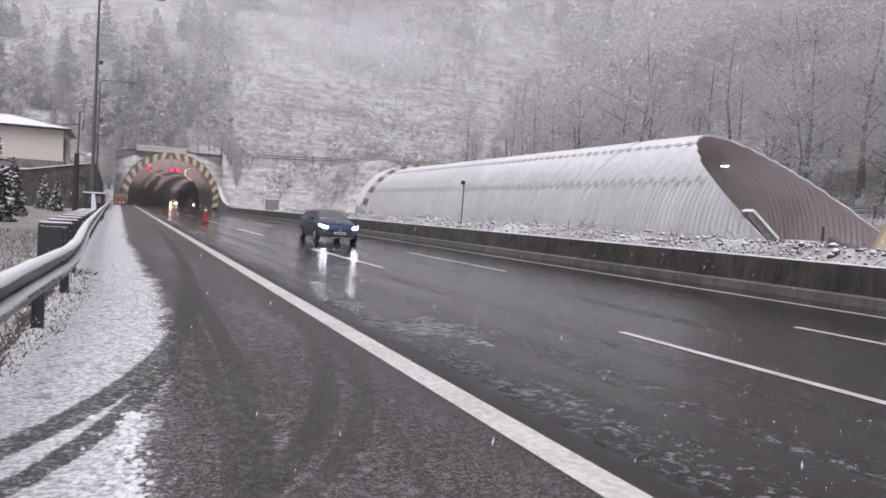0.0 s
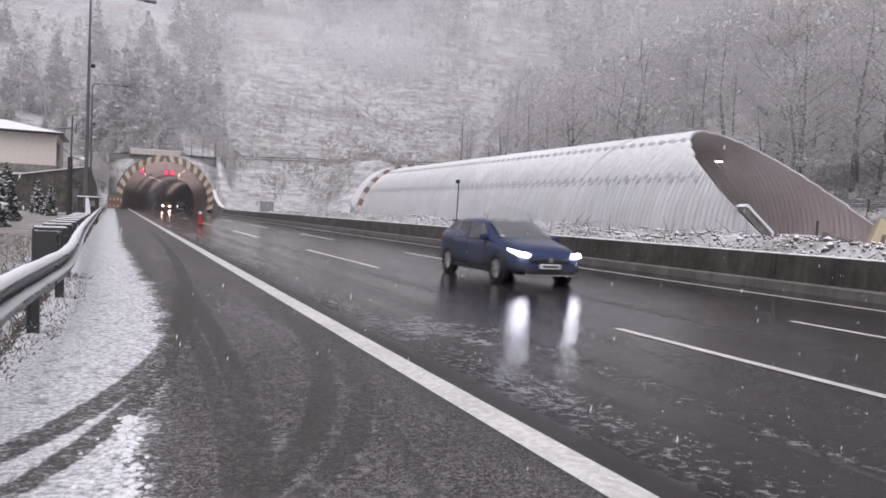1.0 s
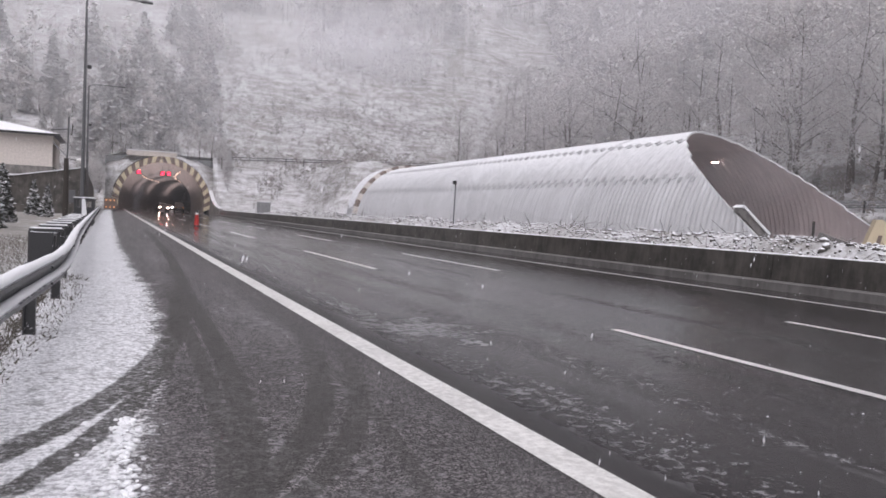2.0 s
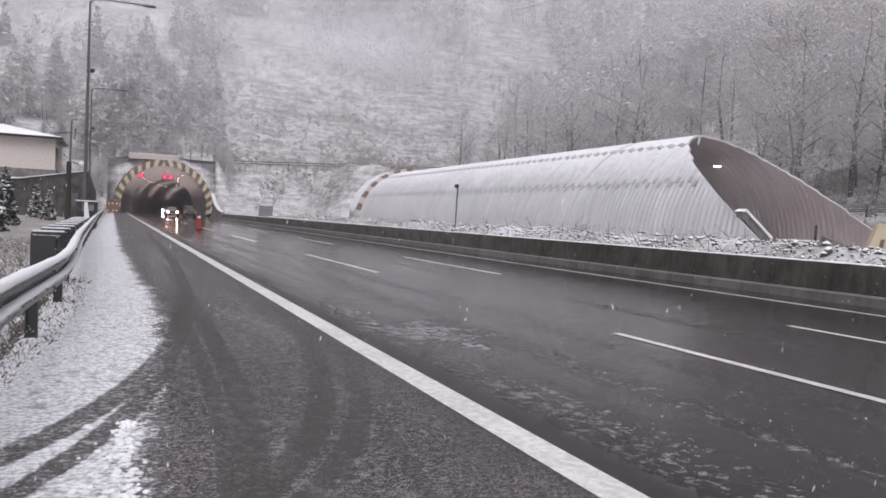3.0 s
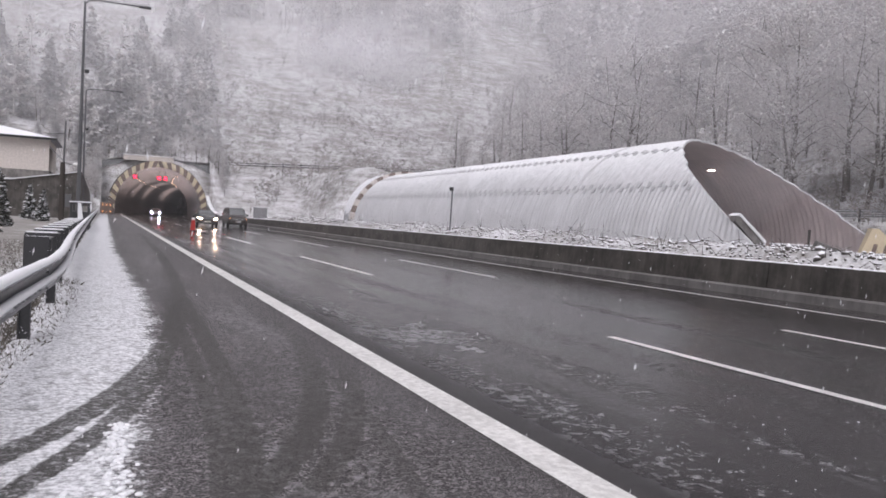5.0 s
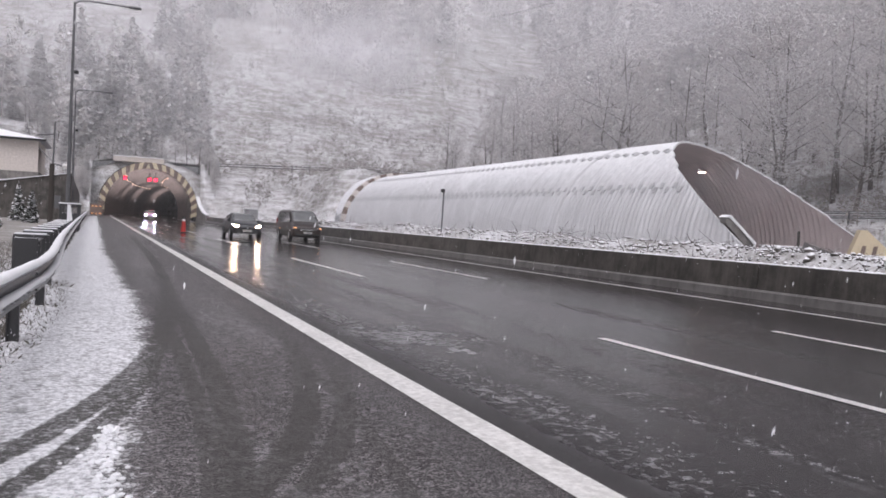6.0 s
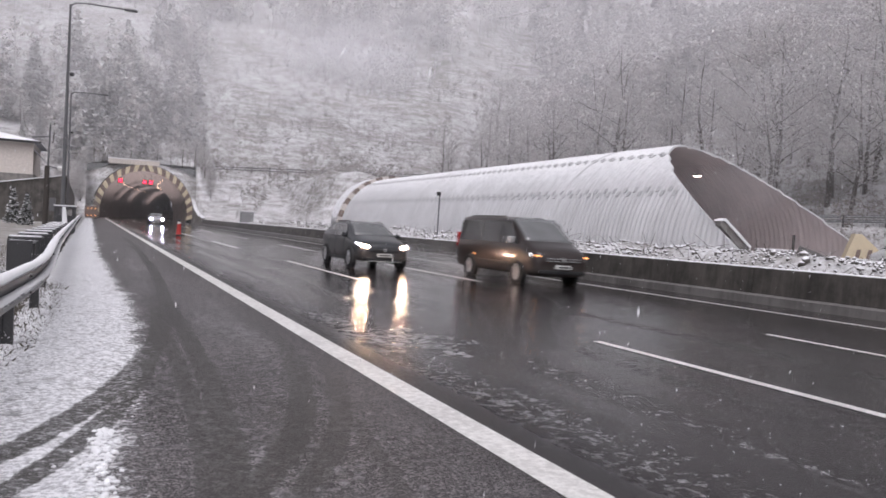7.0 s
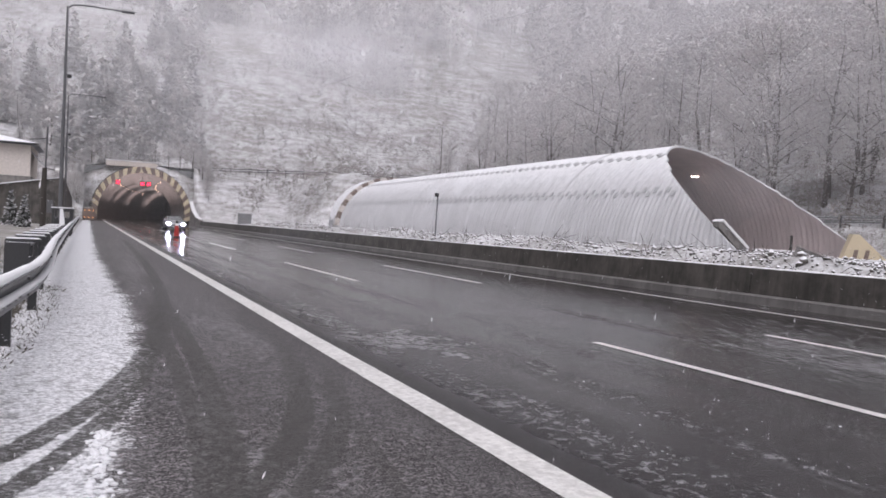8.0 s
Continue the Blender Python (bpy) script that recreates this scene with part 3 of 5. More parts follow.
    for k in range(41):
        a = math.pi * k / 40
        for y in (28.0, 33.5):
            verts.append((-(TUBE_R + 0.3) * math.cos(a), y, (TUBE_R + 0.3) * math.sin(a)))
    faces = [(2 * k, 2 * k + 1, 2 * k + 3, 2 * k + 2) for k in range(40)]
    raw("concrete_sleeve", verts, faces, M_ROOF, root, True)
    return root


LAPS = []


# ---- vehicles ----
def rows_body(sections, n=10):
    """Skins a closed body from cross sections (y, half width low, half width high, z low, z waist, z top)."""
    bm = bmesh.new()
    rings = []
    for y, wl, wh, zl, zw, zt in sections:
        pts = [(0, zl), (wl * 0.8, zl), (wl * 0.97, zl + 0.07), (wl, zl + 0.45 * (zw - zl)), (wl * 0.985, zw - 0.06), (wl * 0.95, zw), (wh, zt - 0.06), (wh * 0.9, zt - 0.01), (wh * 0.5, zt + 0.015), (0, zt + 0.02)]
        ring = [bm.verts.new((x, y, z)) for x, z in pts]
        ring += [bm.verts.new((-x, y, z)) for x, z in pts[-2:0:-1]]
        rings.append(ring)
    for a, b in zip(rings, rings[1:]):
        for i in range(len(a)):
            j = (i + 1) % len(a)
            bm.faces.new((a[i], a[j], b[j], b[i]))
    bm.faces.new(rings[0][::-1]), bm.faces.new(rings[-1])
    bmesh.ops.recalc_face_normals(bm, faces=bm.faces)
    return bm


def pane(pts, thick=0.012):
    """A flat or slightly bent pane from a loop of points, given thickness."""
    bm = bmesh.new()
    bm.faces.new([bm.verts.new(p) for p in pts])
    bmesh.ops.solidify(bm, geom=bm.faces[:], thickness=thick)
    return bm


def screen(low, high, bulge=0.05, thick=0.02):
    """A bowed window between two level edges, each given as (half width, y, z)."""
    nu, nv = 10, 6
    n = Vector((0, -(high[2] - low[2]), high[1] - low[1])).normalized()
    if n.z < 0:
        n = -n
    bm = bmesh.new()
    layers = []
    for off in (0.0, -thick):
        rows = []
        for j in range(nv + 1):
            f = j / nv
            w, y, z = (low[i] + (high[i] - low[i]) * f for i in range(3))
            row = []
            for i in range(nu + 1):
                u = 2 * i / nu - 1
                up = n * (off + bulge * 0.35 * math.sin(math.pi * f))
                back = 0.9 * bulge * u * u * (1 if high[1] > low[1] else -1)
                row.append(bm.verts.new((u * w, y + up.y + back, z + up.z)))
            rows.append(row)
        layers.append(rows)
    for q, rows in enumerate(layers):
        for j in range(nv):
            for i in range(nu):
                bm.faces.new((rows[j][i], rows[j][i + 1], rows[j + 1][i + 1], rows[j + 1][i]))
    a, d = layers
    loop = [(0, i) for i in range(nu)] + [(j, nu) for j in range(nv)] + [(nv, i) for i in range(nu, 0, -1)] + [(j, 0) for j in range(nv, 0, -1)]
    for (j0, i0), (j1, i1) in zip(loop, loop[1:] + loop[:1]):
        bm.faces.new((a[j0][i0], a[j1][i1], d[j1][i1], d[j0][i0]))
    bmesh.ops.recalc_face_normals(bm, faces=bm.faces)
    return bm


def wheel(parent, x, y, r, w):
    """A wheel on its axle, as a part with tyre and spoked rim; returns the part."""
    hub = new("wheel")
    hub.parent = parent
    hub.matrix_basis = pose(x, y, r)
    s = 1 if x > 0 else -1
    bm = bmesh.new()
    prof = [(0.72 * r, -0.5 * w), (0.93 * r, -0.5 * w), (r, -0.36 * w), (r, 0.36 * w), (0.93 * r, 0.5 * w), (0.72 * r, 0.5 * w)]
    n = 28
    ring = [[bm.verts.new((u, rr * math.cos(2 * math.pi * k / n), rr * math.sin(2 * math.pi * k / n))) for rr, u in prof] for k in range(n)]
    for k in range(n):
        a, b = ring[k], ring[(k + 1) % n]
        for i in range(len(prof)):
            j = (i + 1) % len(prof)
            bm.faces.new((a[i], a[j], b[j], b[i]))
    bmesh.ops.recalc_face_normals(bm, faces=bm.faces)
    part("tyre", bm, M_RUBBER, hub, smooth=False)
    bm = bmesh.new()
    add_rod(bm, (s * 0.05 * w, 0, 0), (s * 0.34 * w, 0, 0), 0.73 * r, n=24)
    for k in range(5):
        a = 72 * k
        add_box(bm, s * 0.3 * w, -0.07 * r, 0.06 * r, s * 0.47 * w, 0.07 * r, 0.72 * r, 0.006, pose(0, 0, 0, a, 0, 0))
    add_rod(bm, (s * 0.2 * w, 0, 0), (s * 0.45 * w, 0, 0), 0.14 * r, n=12)
    part("rim", bm, M_RIM, hub)
    return hub


def arch_liner(s, w, y, z, r):
    """The dark hollow round a wheel: a shallow drum just proud of the flank."""
    return rod((s * (w - 0.12), y, z), (s * (w + 0.004), y, z), r, n=28)


def side_glass(car, outline, x_low, x_high, z_low, z_high, name="side_window"):
    """Panes on both flanks; outline in (y, z)."""
    for s in (-1, 1):
        pts = []
        for y, z in outline:
            f = (z - z_low) / (z_high - z_low)
            pts.append((s * (x_low + (x_high - x_low) * f + 0.006), y, z))
        bm = pane(pts if s > 0 else pts[::-1], 0.014)
        part(name, bm, M_GLASS, car)


def build_hatchback(name, label, paint, glow, tall=0.0):
    """A five-door car facing -y; origin on the ground under its middle."""
    k = tall
    car = thing(name, label, "car")
    h = 1.44 + k
    w = 0.89 + 0.03 * (k > 0)
    zw = 0.93 + 0.7 * k
    zl = 0.2 + 0.4 * k
    q = k * 0.7
    sec = [(-2.05, 0.60, 0.50, zl + 0.14, 0.50 + q, 0.62 + q), (-2.0, 0.78, 0.68, zl + 0.04, 0.62 + q, 0.74 + q), (-1.82, 0.86, 0.74, zl, 0.74 + q, 0.85 + q),
           (-1.3, w, 0.78, zl, 0.85 + q, 0.96 + q), (-0.95, w, 0.78, zl, 0.90 + q, 1.03 + q), (-0.45, w, 0.67, zl, zw, 1.27 + k * 0.9), (-0.1, w, 0.63, zl, zw, h - 0.035), (0.35, w, 0.63, zl, zw, h),
           (0.95, w, 0.62, zl, zw + 0.03, h), (1.5, w, 0.59, zl, zw + 0.08, h - 0.04), (1.84, w * 0.985, 0.56, zl + 0.04, zw + 0.1, h - 0.10), (1.9, w * 0.97, 0.58, zl + 0.06, zw + 0.08, h - 0.2),
           (2.0, w * 0.93, 0.68, zl + 0.1, zw, zw + 0.15), (2.06, w * 0.86, 0.7, zl + 0.16, 0.68 + k, 0.84 + k)]
    body = part("body", rows_body(sec), paint, car, smooth=False)
    sub = body.modifiers.new("round", "SUBSURF")
    sub.levels = sub.render_levels = 2
    body.data.shade_smooth()
    wh, zt = 0.645, h - 0.1
    side_glass(car, [(-0.72, zw + 0.03), (0.28, zw + 0.03), (0.28, zt), (-0.08, zt - 0.01), (-0.3, zt - 0.1)], w * 0.95, wh, zw, zt)
    side_glass(car, [(0.34, zw + 0.03), (1.16, zw + 0.08), (1.12, zt), (0.34, zt)], w * 0.95, wh, zw, zt)
    side_glass(car, [(1.2, zw + 0.09), (1.66, zw + 0.2), (1.56, zt - 0.05), (1.17, zt - 0.01)], w * 0.95, wh, zw, zt)
    part("windscreen", screen((0.70, -1.06, 1.03 + k * 0.75), (0.58, -0.2, h + 0.012)), M_SCREEN, car, smooth=True)
    part("rear_window", pane([(-0.6, 2.0, zw + 0.17), (0.6, 2.0, zw + 0.17), (0.52, 1.9, h - 0.16), (-0.52, 1.9, h - 0.16)], 0.02), M_GLASS, car)
    for s in (-1, 1):
        bm = pane([(s * 0.90, -1.68, 0.80 + q), (s * 0.89, -1.80, 0.73 + q), (s * 0.76, -2.0, 0.65 + q), (s * 0.52, -2.075, 0.635 + q), (s * 0.52, -2.065, 0.70 + q), (s * 0.75, -1.97, 0.76 + q)], 0.06)
        lens = part("headlight", bm, M_LENS, car, "glowing headlight")
        for dx, r in ((0.62, 0.055), (0.76, 0.04)):
            part("projector", rod((s * dx, -2.15 + 0.55 * (dx - 0.5), 0.675 + q + 0.1 * (dx - 0.6)), (s * dx, -1.95, 0.675 + q + 0.1 * (dx - 0.6)), r, n=14), glow, lens, "bright lamp behind the lens")
        bm = box(s * 0.86, -0.78, zw + 0.02, s * 1.03, -0.62, zw + 0.16, 0.03)
        part("door_mirror", bm, paint, car)
        part("tail_lamp", box(s * 0.56, 1.93, zw - 0.06, s * 0.84, 2.02, zw + 0.05, 0.02), M_TAIL, car)
        for y in (-1.27, 1.31):
            part("wheel_arch", arch_liner(s, w, y, 0.315 + k * 0.2, 0.372 + k * 0.2), M_TRIM, car)
        part("sill", box(s * (w - 0.05), -0.9, zl + 0.0, s * (w + 0.008), 0.95, zl + 0.1, 0.01), M_TRIM, car)
        for y in (0.16, 0.98):
            part("door_handle", box(s * (w - 0.02), y - 0.09, zw - 0.12, s * (w + 0.012), y + 0.09, zw - 0.09, 0.008), paint, car)
    part("roof_spoiler", box(-0.55, 1.72, h - 0.1, 0.55, 2.0, h - 0.065, 0.015), paint, car)
    part("chin_trim", box(-0.6, -2.07, zl + 0.02, 0.6, -1.9, zl + 0.05, 0.01), M_CHROME, car, "bright strip under the bumper")
    part("grille", box(-0.5, -2.06, 0.5 + k * 0.7, 0.5, -1.95, 0.6 + k * 0.7, 0.02), M_TRIM, car)
    part("badge", rod((0, -2.085, 0.58 + k * 0.7), (0, -2.05, 0.58 + k * 0.7), 0.07, n=6), M_CHROME, car)
    part("lower_intake", box(-0.62, -2.04, zl + 0.06, 0.62, -1.9, zl + 0.16, 0.02), M_TRIM, car)
    part("number_plate", box(-0.26, -2.075, zl + 0.18, 0.26, -2.04, zl + 0.29, 0.006), M_PLATE, car, "pale plate with unreadable dark bars")
    part("plate_bar", box(-0.19, -2.08, zl + 0.215, 0.2, -2.07, zl + 0.255), M_TRIM, car)
    for s in (-1, 1):
        for y in (-0.62, 0.31, 1.13):
            part("door_seam", box(s * (w - 0.03), y - 0.007, zl + 0.12, s * (w - 0.004), y + 0.007, zw - 0.03), M_TRIM, car)
        part("window_line", box(s * (w * 0.95 - 0.02), -0.75, zw - 0.004, s * (w * 0.95 + 0.012), 1.5, zw + 0.02, 0.004), M_TRIM, car)
    for q in list(car.children_recursive):
        q.data.transform(Matrix.Diagonal((1, 1.05, 0.985, 1)))
    r = 0.315 + k * 0.2
    wheels = [wheel(car, s * (w - 0.055), y * 1.05, r, 0.2) for s in (-1, 1) for y in (-1.27, 1.31)]
    if k:
        for s in (-1, 1):
            bm = bmesh.new()
            add_rod(bm, (s * 0.56, -0.05, h - 0.01), (s * 0.55, 1.25, h - 0.03), 0.02)
            for y in (0.0, 0.6, 1.2):
                add_rod(bm, (s * 0.555, y, h - 0.1), (s * 0.555, y, h - 0.01), 0.018)
            part("roof_rail", bm, M_TRIM, car)
        part("skid_plate", box(-0.66, -2.07, zl + 0.1, 0.66, -1.96, zl + 0.16, 0.02), M_CHROME, car)
    return car, wheels, r


def build_van(name, label, paint, amber=True):
    """A panel-sided passenger van facing -y."""
    car = thing(name, label, "van")
    w, h, zl, zw = 0.96, 1.96, 0.24, 1.12
    sec = [(-2.50, 0.74, 0.68, zl + 0.14, 0.66, 0.80), (-2.44, 0.90, 0.82, zl + 0.04, 0.80, 0.97), (-2.1, 0.95, 0.83, zl, 0.96, 1.12), (-1.7, w, 0.84, zl, 1.06, 1.24), (-1.15, w, 0.80, zl, zw, 1.64), (-0.7, w, 0.79, zl, zw, h - 0.05),
           (0.2, w, 0.79, zl, zw, h), (1.4, w, 0.79, zl, zw, h), (2.3, w, 0.79, zl, zw, h - 0.01), (2.5, w * 0.98, 0.78, zl + 0.03, zw, h - 0.05), (2.58, w * 0.95, 0.77, zl + 0.08, zw, h - 0.16)]
    body = part("body", rows_body(sec), paint, car)
    sub = body.modifiers.new("round", "SUBSURF")
    sub.levels = sub.render_levels = 2
    body.data.shade_smooth()
    zt = h - 0.16
    for a, b, c, d in ((-1.5, -0.42, -0.42, -0.92), (-0.38, 0.82, 0.82, -0.38), (0.86, 2.4, 2.36, 0.86)):
        side_glass(car, [(a, zw + 0.03), (b, zw + 0.03), (c, zt), (d, zt)], w * 0.95, 0.81, zw, h - 0.06)
    part("windscreen", screen((0.79, -1.78, 1.25), (0.72, -0.82, h - 0.04)), M_SCREEN, car, smooth=True)
    part("rear_window", pane([(-0.66, 2.6, zw + 0.08), (0.66, 2.6, zw + 0.08), (0.62, 2.56, h - 0.24), (-0.62, 2.56, h - 0.24)], 0.02), M_GLASS, car)
    for s in (-1, 1):
        bm = pane([(s * 0.93, -2.16, 0.93), (s * 0.91, -2.26, 0.78), (s * 0.58, -2.49, 0.76), (s * 0.6, -2.45, 0.9)], 0.04)
        part("headlight", bm, M_CHROME, car, "unlit clear headlight")
        part("indicator", box(s * 0.72, -2.47, 0.83, s * 0.88, -2.33, 0.87, 0.015), M_SIDE_AMBER if amber else M_CHROME, car, "amber lamp")
        # on the dark van, a glowing spot imitating headlights reflected in its flank
        part("flank_spot", box(s * 0.93, 1.1, 0.72, s * 0.97, 1.22, 0.76, 0.01), M_SIDE_AMBER if amber else M_TAIL, car)
        part("door_mirror", box(s * 0.95, -1.35, 1.14, s * 1.16, -1.2, 1.36, 0.03), M_CHROME, car)
        part("tail_lamp", box(s * 0.78, 2.48, 0.9, s * 0.925, 2.58, 1.4, 0.02), M_TAIL, car)
        for y in (-1.55, 1.45):
            part("wheel_arch", arch_liner(s, w, y, 0.34, 0.405), M_TRIM, car)
        part("side_moulding", box(s * (w - 0.04), -1.05, 0.52, s * (w + 0.012), 0.95, 0.6, 0.01), M_TRIM, car)
        bm = bmesh.new()
        add_rod(bm, (s * 0.66, -0.2, h - 0.005), (s * 0.66, 2.0, h - 0.005), 0.022)
        for y in (-0.15, 0.9, 1.9):
            add_rod(bm, (s * 0.66, y, h - 0.1), (s * 0.66, y, h - 0.005), 0.02)
        part("roof_rail", bm, M_TRIM, car)
    for z in (0.7, 0.77):
        part("grille_bar", box(-0.56, -2.54, z, 0.56, -2.46, z + 0.03, 0.01), M_CHROME, car)
    part("badge", rod((0, -2.56, 0.76), (0, -2.5, 0.76), 0.08, n=14), M_CHROME, car)
    part("bumper_strip", box(-0.75, -2.5, 0.36, 0.75, -2.4, 0.46, 0.02), M_TRIM, car)
    part("number_plate", box(-0.26, -2.55, 0.5, 0.26, -2.5, 0.61, 0.006), M_PLATE, car, "pale plate with unreadable dark bars")
    part("plate_bar", box(-0.19, -2.56, 0.535, 0.2, -2.548, 0.575), M_TRIM, car)
    wheels = [wheel(car, s * (w - 0.065), y, 0.34, 0.22) for s in (-1, 1) for y in (-1.55, 1.45)]
    return car, wheels, 0.34


BLUE = build_hatchback("blue_hatchback", "dark blue hatchback with white headlights on, wet and dirty", mat_car("dark_blue_car_paint", (0.014, 0.030, 0.10)), M_HEAD_COOL)
CROSS = build_hatchback("grey_crossover", "dark grey crossover with warm headlights on and roof rails", mat_car("dark_grey_car_paint", (0.028, 0.03, 0.034)), M_HEAD_WARM, 0.11)
PALE = build_hatchback("silver_car", "silver car with bright cool headlights coming out of the tunnel", mat_car("silver_car_paint", (0.3, 0.3, 0.31)), M_HEAD_BRIGHT)
VAN = build_van("dark_van", "dark brown passenger van with roof rails and amber lamps", mat_car("brown_black_van_paint", (0.026, 0.017, 0.015)))
MINIVAN = build_van("white_van", "white van driving into the corrugated tube", mat_car("white_van_paint", (0.6, 0.6, 0.6)), False)


def build_spray(name, n, length, high, half, label):
    """Fine droplets thrown up behind a vehicle's wheels."""
    rng = np.random.default_rng(n)
    u = rng.random(n) ** 1.4
    c = np.stack([rng.normal(0, half, n), 1.2 + length * u, np.abs(rng.normal(0, 1, n)) * high * (0.25 + u) + 0.02], 1)
    a, b = rng.normal(0, 1, (2, n, 3)) * 0.009
    v = np.stack([c, c + a * [1, 2.5, 1], c + b], 1).reshape(-1, 3)
    ob = raw(name, v.tolist(), np.arange(3 * n).reshape(-1, 3).tolist(), M_SNOW)
    return tagged(ob, label, "spray", kind="stuff")


def drive(made, places, nose, spray=None):
    """Keys a vehicle along (t, x, y of its headlights) and its wheels' turning; nose: headlights to its middle."""
    car, wheels, r = made
    rows = []
    for i, (t, x, y) in enumerate(places):
        a, b = places[max(0, i - 1)], places[min(len(places) - 1, i + 1)]
        yaw = -math.degrees(math.atan2(b[1] - a[1], -(b[2] - a[2])))
        rows.append((t, pose(x, y + nose, road_z(x), 0, math.degrees(-math.atan(SLOPE)), -yaw)))
    walk(car, rows)
    if spray:
        walk(spray, rows)
    y0 = places[0][2]
    for w in wheels:
        p = w.matrix_basis.translation.copy()
        turn = []
        steps = int(places[-1][0] * 30)
        for k in range(0, steps + 1):
            t = k / 30
            y = np.interp(t, [q[0] for q in places], [q[2] for q in places])
            turn.append((t, pose(p.x, p.y, p.z, math.degrees(0.45 * (y0 - y) / r))))
        walk(w, turn)


VAN_SPRAY = build_spray("road_spray", 26000, 9.0, 0.45, 0.8, "pale spray thrown up behind the van")
CROSS_SPRAY = build_spray("road_spray", 5000, 4.0, 0.2, 0.7, "thin spray behind the crossover")


def motions():
    for k, ob in enumerate(FLAKES):
        walk(ob, [(0, pose(0.3 * k, 0, 0)), (8, pose(0.3 * k - 1.5, 0, -11 - 2 * k))])
    drive(BLUE, [(0, 8.85, 32.5), (0.5, 8.85, 24.0), (1.0, 8.83, 14.7), (1.5, 8.8, 6.35), (2.0, 8.8, -2.3), (4.0, 8.8, -37), (8.0, 8.8, -107)], 1.9)
    drive(CROSS, [(0, 12.4, 198), (0.5, 11.4, 185), (1.0, 10.4, 172), (1.5, 9.6, 160), (3.5, 8.6, 113), (4.5, 8.55, 86), (6.0, 8.6, 48.5), (6.5, 8.6, 36.1), (7.0, 8.6, 23.3), (7.5, 8.6, 12.05), (8.0, 8.6, 1.0)], 1.9, CROSS_SPRAY)
    drive(VAN, [(0, 19.0, 233), (1.5, 14.6, 187), (3.5, 12.4, 125), (4.5, 12.2, 94.5), (6.0, 12.2, 47.5), (6.5, 12.2, 32.8), (7.0, 12.2, 18.35), (7.5, 12.2, 5.1), (8.0, 12.2, -8)], 2.4, VAN_SPRAY)
    car, wheels, r = MINIVAN
    walk(car, [(0, pose(38.5, -115, 0.3, 0, 0, 180)), (7.3, pose(38.5, 31, 0.3, 0, 0, 180)), (8.0, pose(38.8, 45, 0.3, 0, 0, 180))])
    drive(PALE, [(0, 22.0, 262), (3.5, 10.9, 185), (4.5, 9.1, 163), (6.0, 7.9, 128), (6.5, 7.75, 117), (7.0, 7.7, 104), (7.5, 7.6, 91), (8.0, 7.7, 78)], 1.9)


build_ground()
build_road()
build_lines()
build_tunnel()
build_tube()
build_barriers()


# ---- trees ----
M_BARK = mat_snowy("frosted_bark", (0.075, 0.062, 0.055), 0.9, 0.28, 5)
# rimed twig, far fir and scrub colours carry the hill's haze too
M_TWIG = mat_rimed_hazed("frosted_hazed_twigs_and_dead_leaves", (0.37, 0.345, 0.33), (0.48, 0.445, 0.425), (0.80, 0.79, 0.79), 0.35, 0.80)
M_FIR = mat_rimed_hazed("snow_dusted_hazed_fir_needles", (0.27, 0.265, 0.26), (0.36, 0.35, 0.34), (0.76, 0.75, 0.75), 0.3, 0.72)
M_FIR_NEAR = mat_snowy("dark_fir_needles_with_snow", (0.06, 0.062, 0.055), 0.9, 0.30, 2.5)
M_RIME = mat_rimed_hazed("rimed_hazed_twigs", (0.45, 0.43, 0.42), (0.55, 0.53, 0.52), (0.86, 0.85, 0.86), 0.4, 0.95, 0.4)
M_SCRUB = mat_rimed_hazed("snowy_hazed_scrub", (0.15, 0.132, 0.12), (0.26, 0.23, 0.21), (0.62, 0.60, 0.59), 0.1, 0.7, 0.2)
RNG = np.random.default_rng(7)


def quads(centres, size, flat=0.5, long=1.0):
    """Small bent leaf clumps: two triangles each, turned at random; flat presses them towards the level."""
    n = len(centres)
    a = RNG.normal(size=(n, 3))
    a[:, 2] *= flat
    a /= np.linalg.norm(a, axis=1)[:, None]
    b = np.cross(a, RNG.normal(size=(n, 3)))
    b[:, 2] *= flat
    b /= np.linalg.norm(b, axis=1)[:, None] + 1e-9
    s = size * RNG.uniform(0.55, 1.3, (n, 1))
    a, b = a * s * long, b * s * 0.6
    c = np.asarray(centres)
    v = np.stack([c - a, c - b * 0.8, c + a, c + b], 1).reshape(-1, 3)
    i = np.arange(n)[:, None] * 4
    f = np.concatenate([i + [0, 1, 2], i + [0, 2, 3]], 0)
    return v, f


def tubes(segments, sides=5):
    """Tapered limbs from (a, b, r0, r1)."""
    vs, fs, k = [], [], 0
    ang = np.linspace(0, 2 * np.pi, sides, endpoint=False)
    for a, b, r0, r1 in segments:
        a, b = np.array(a, float), np.array(b, float)
        d = (b - a) / (np.linalg.norm(b - a) + 1e-9)
        u = np.cross(d, [0.31, 0.95, 0.05])
        u /= np.linalg.norm(u)
        w = np.cross(d, u)
        ring = np.cos(ang)[:, None] * u + np.sin(ang)[:, None] * w
        vs += [a + ring * r0, b + ring * r1]
        for i in range(sides):
            j = (i + 1) % sides
            fs += [(k + i, k + j, k + sides + j), (k + i, k + sides + j, k + sides + i)]
        k += 2 * sides
    return np.concatenate(vs), np.array(fs)


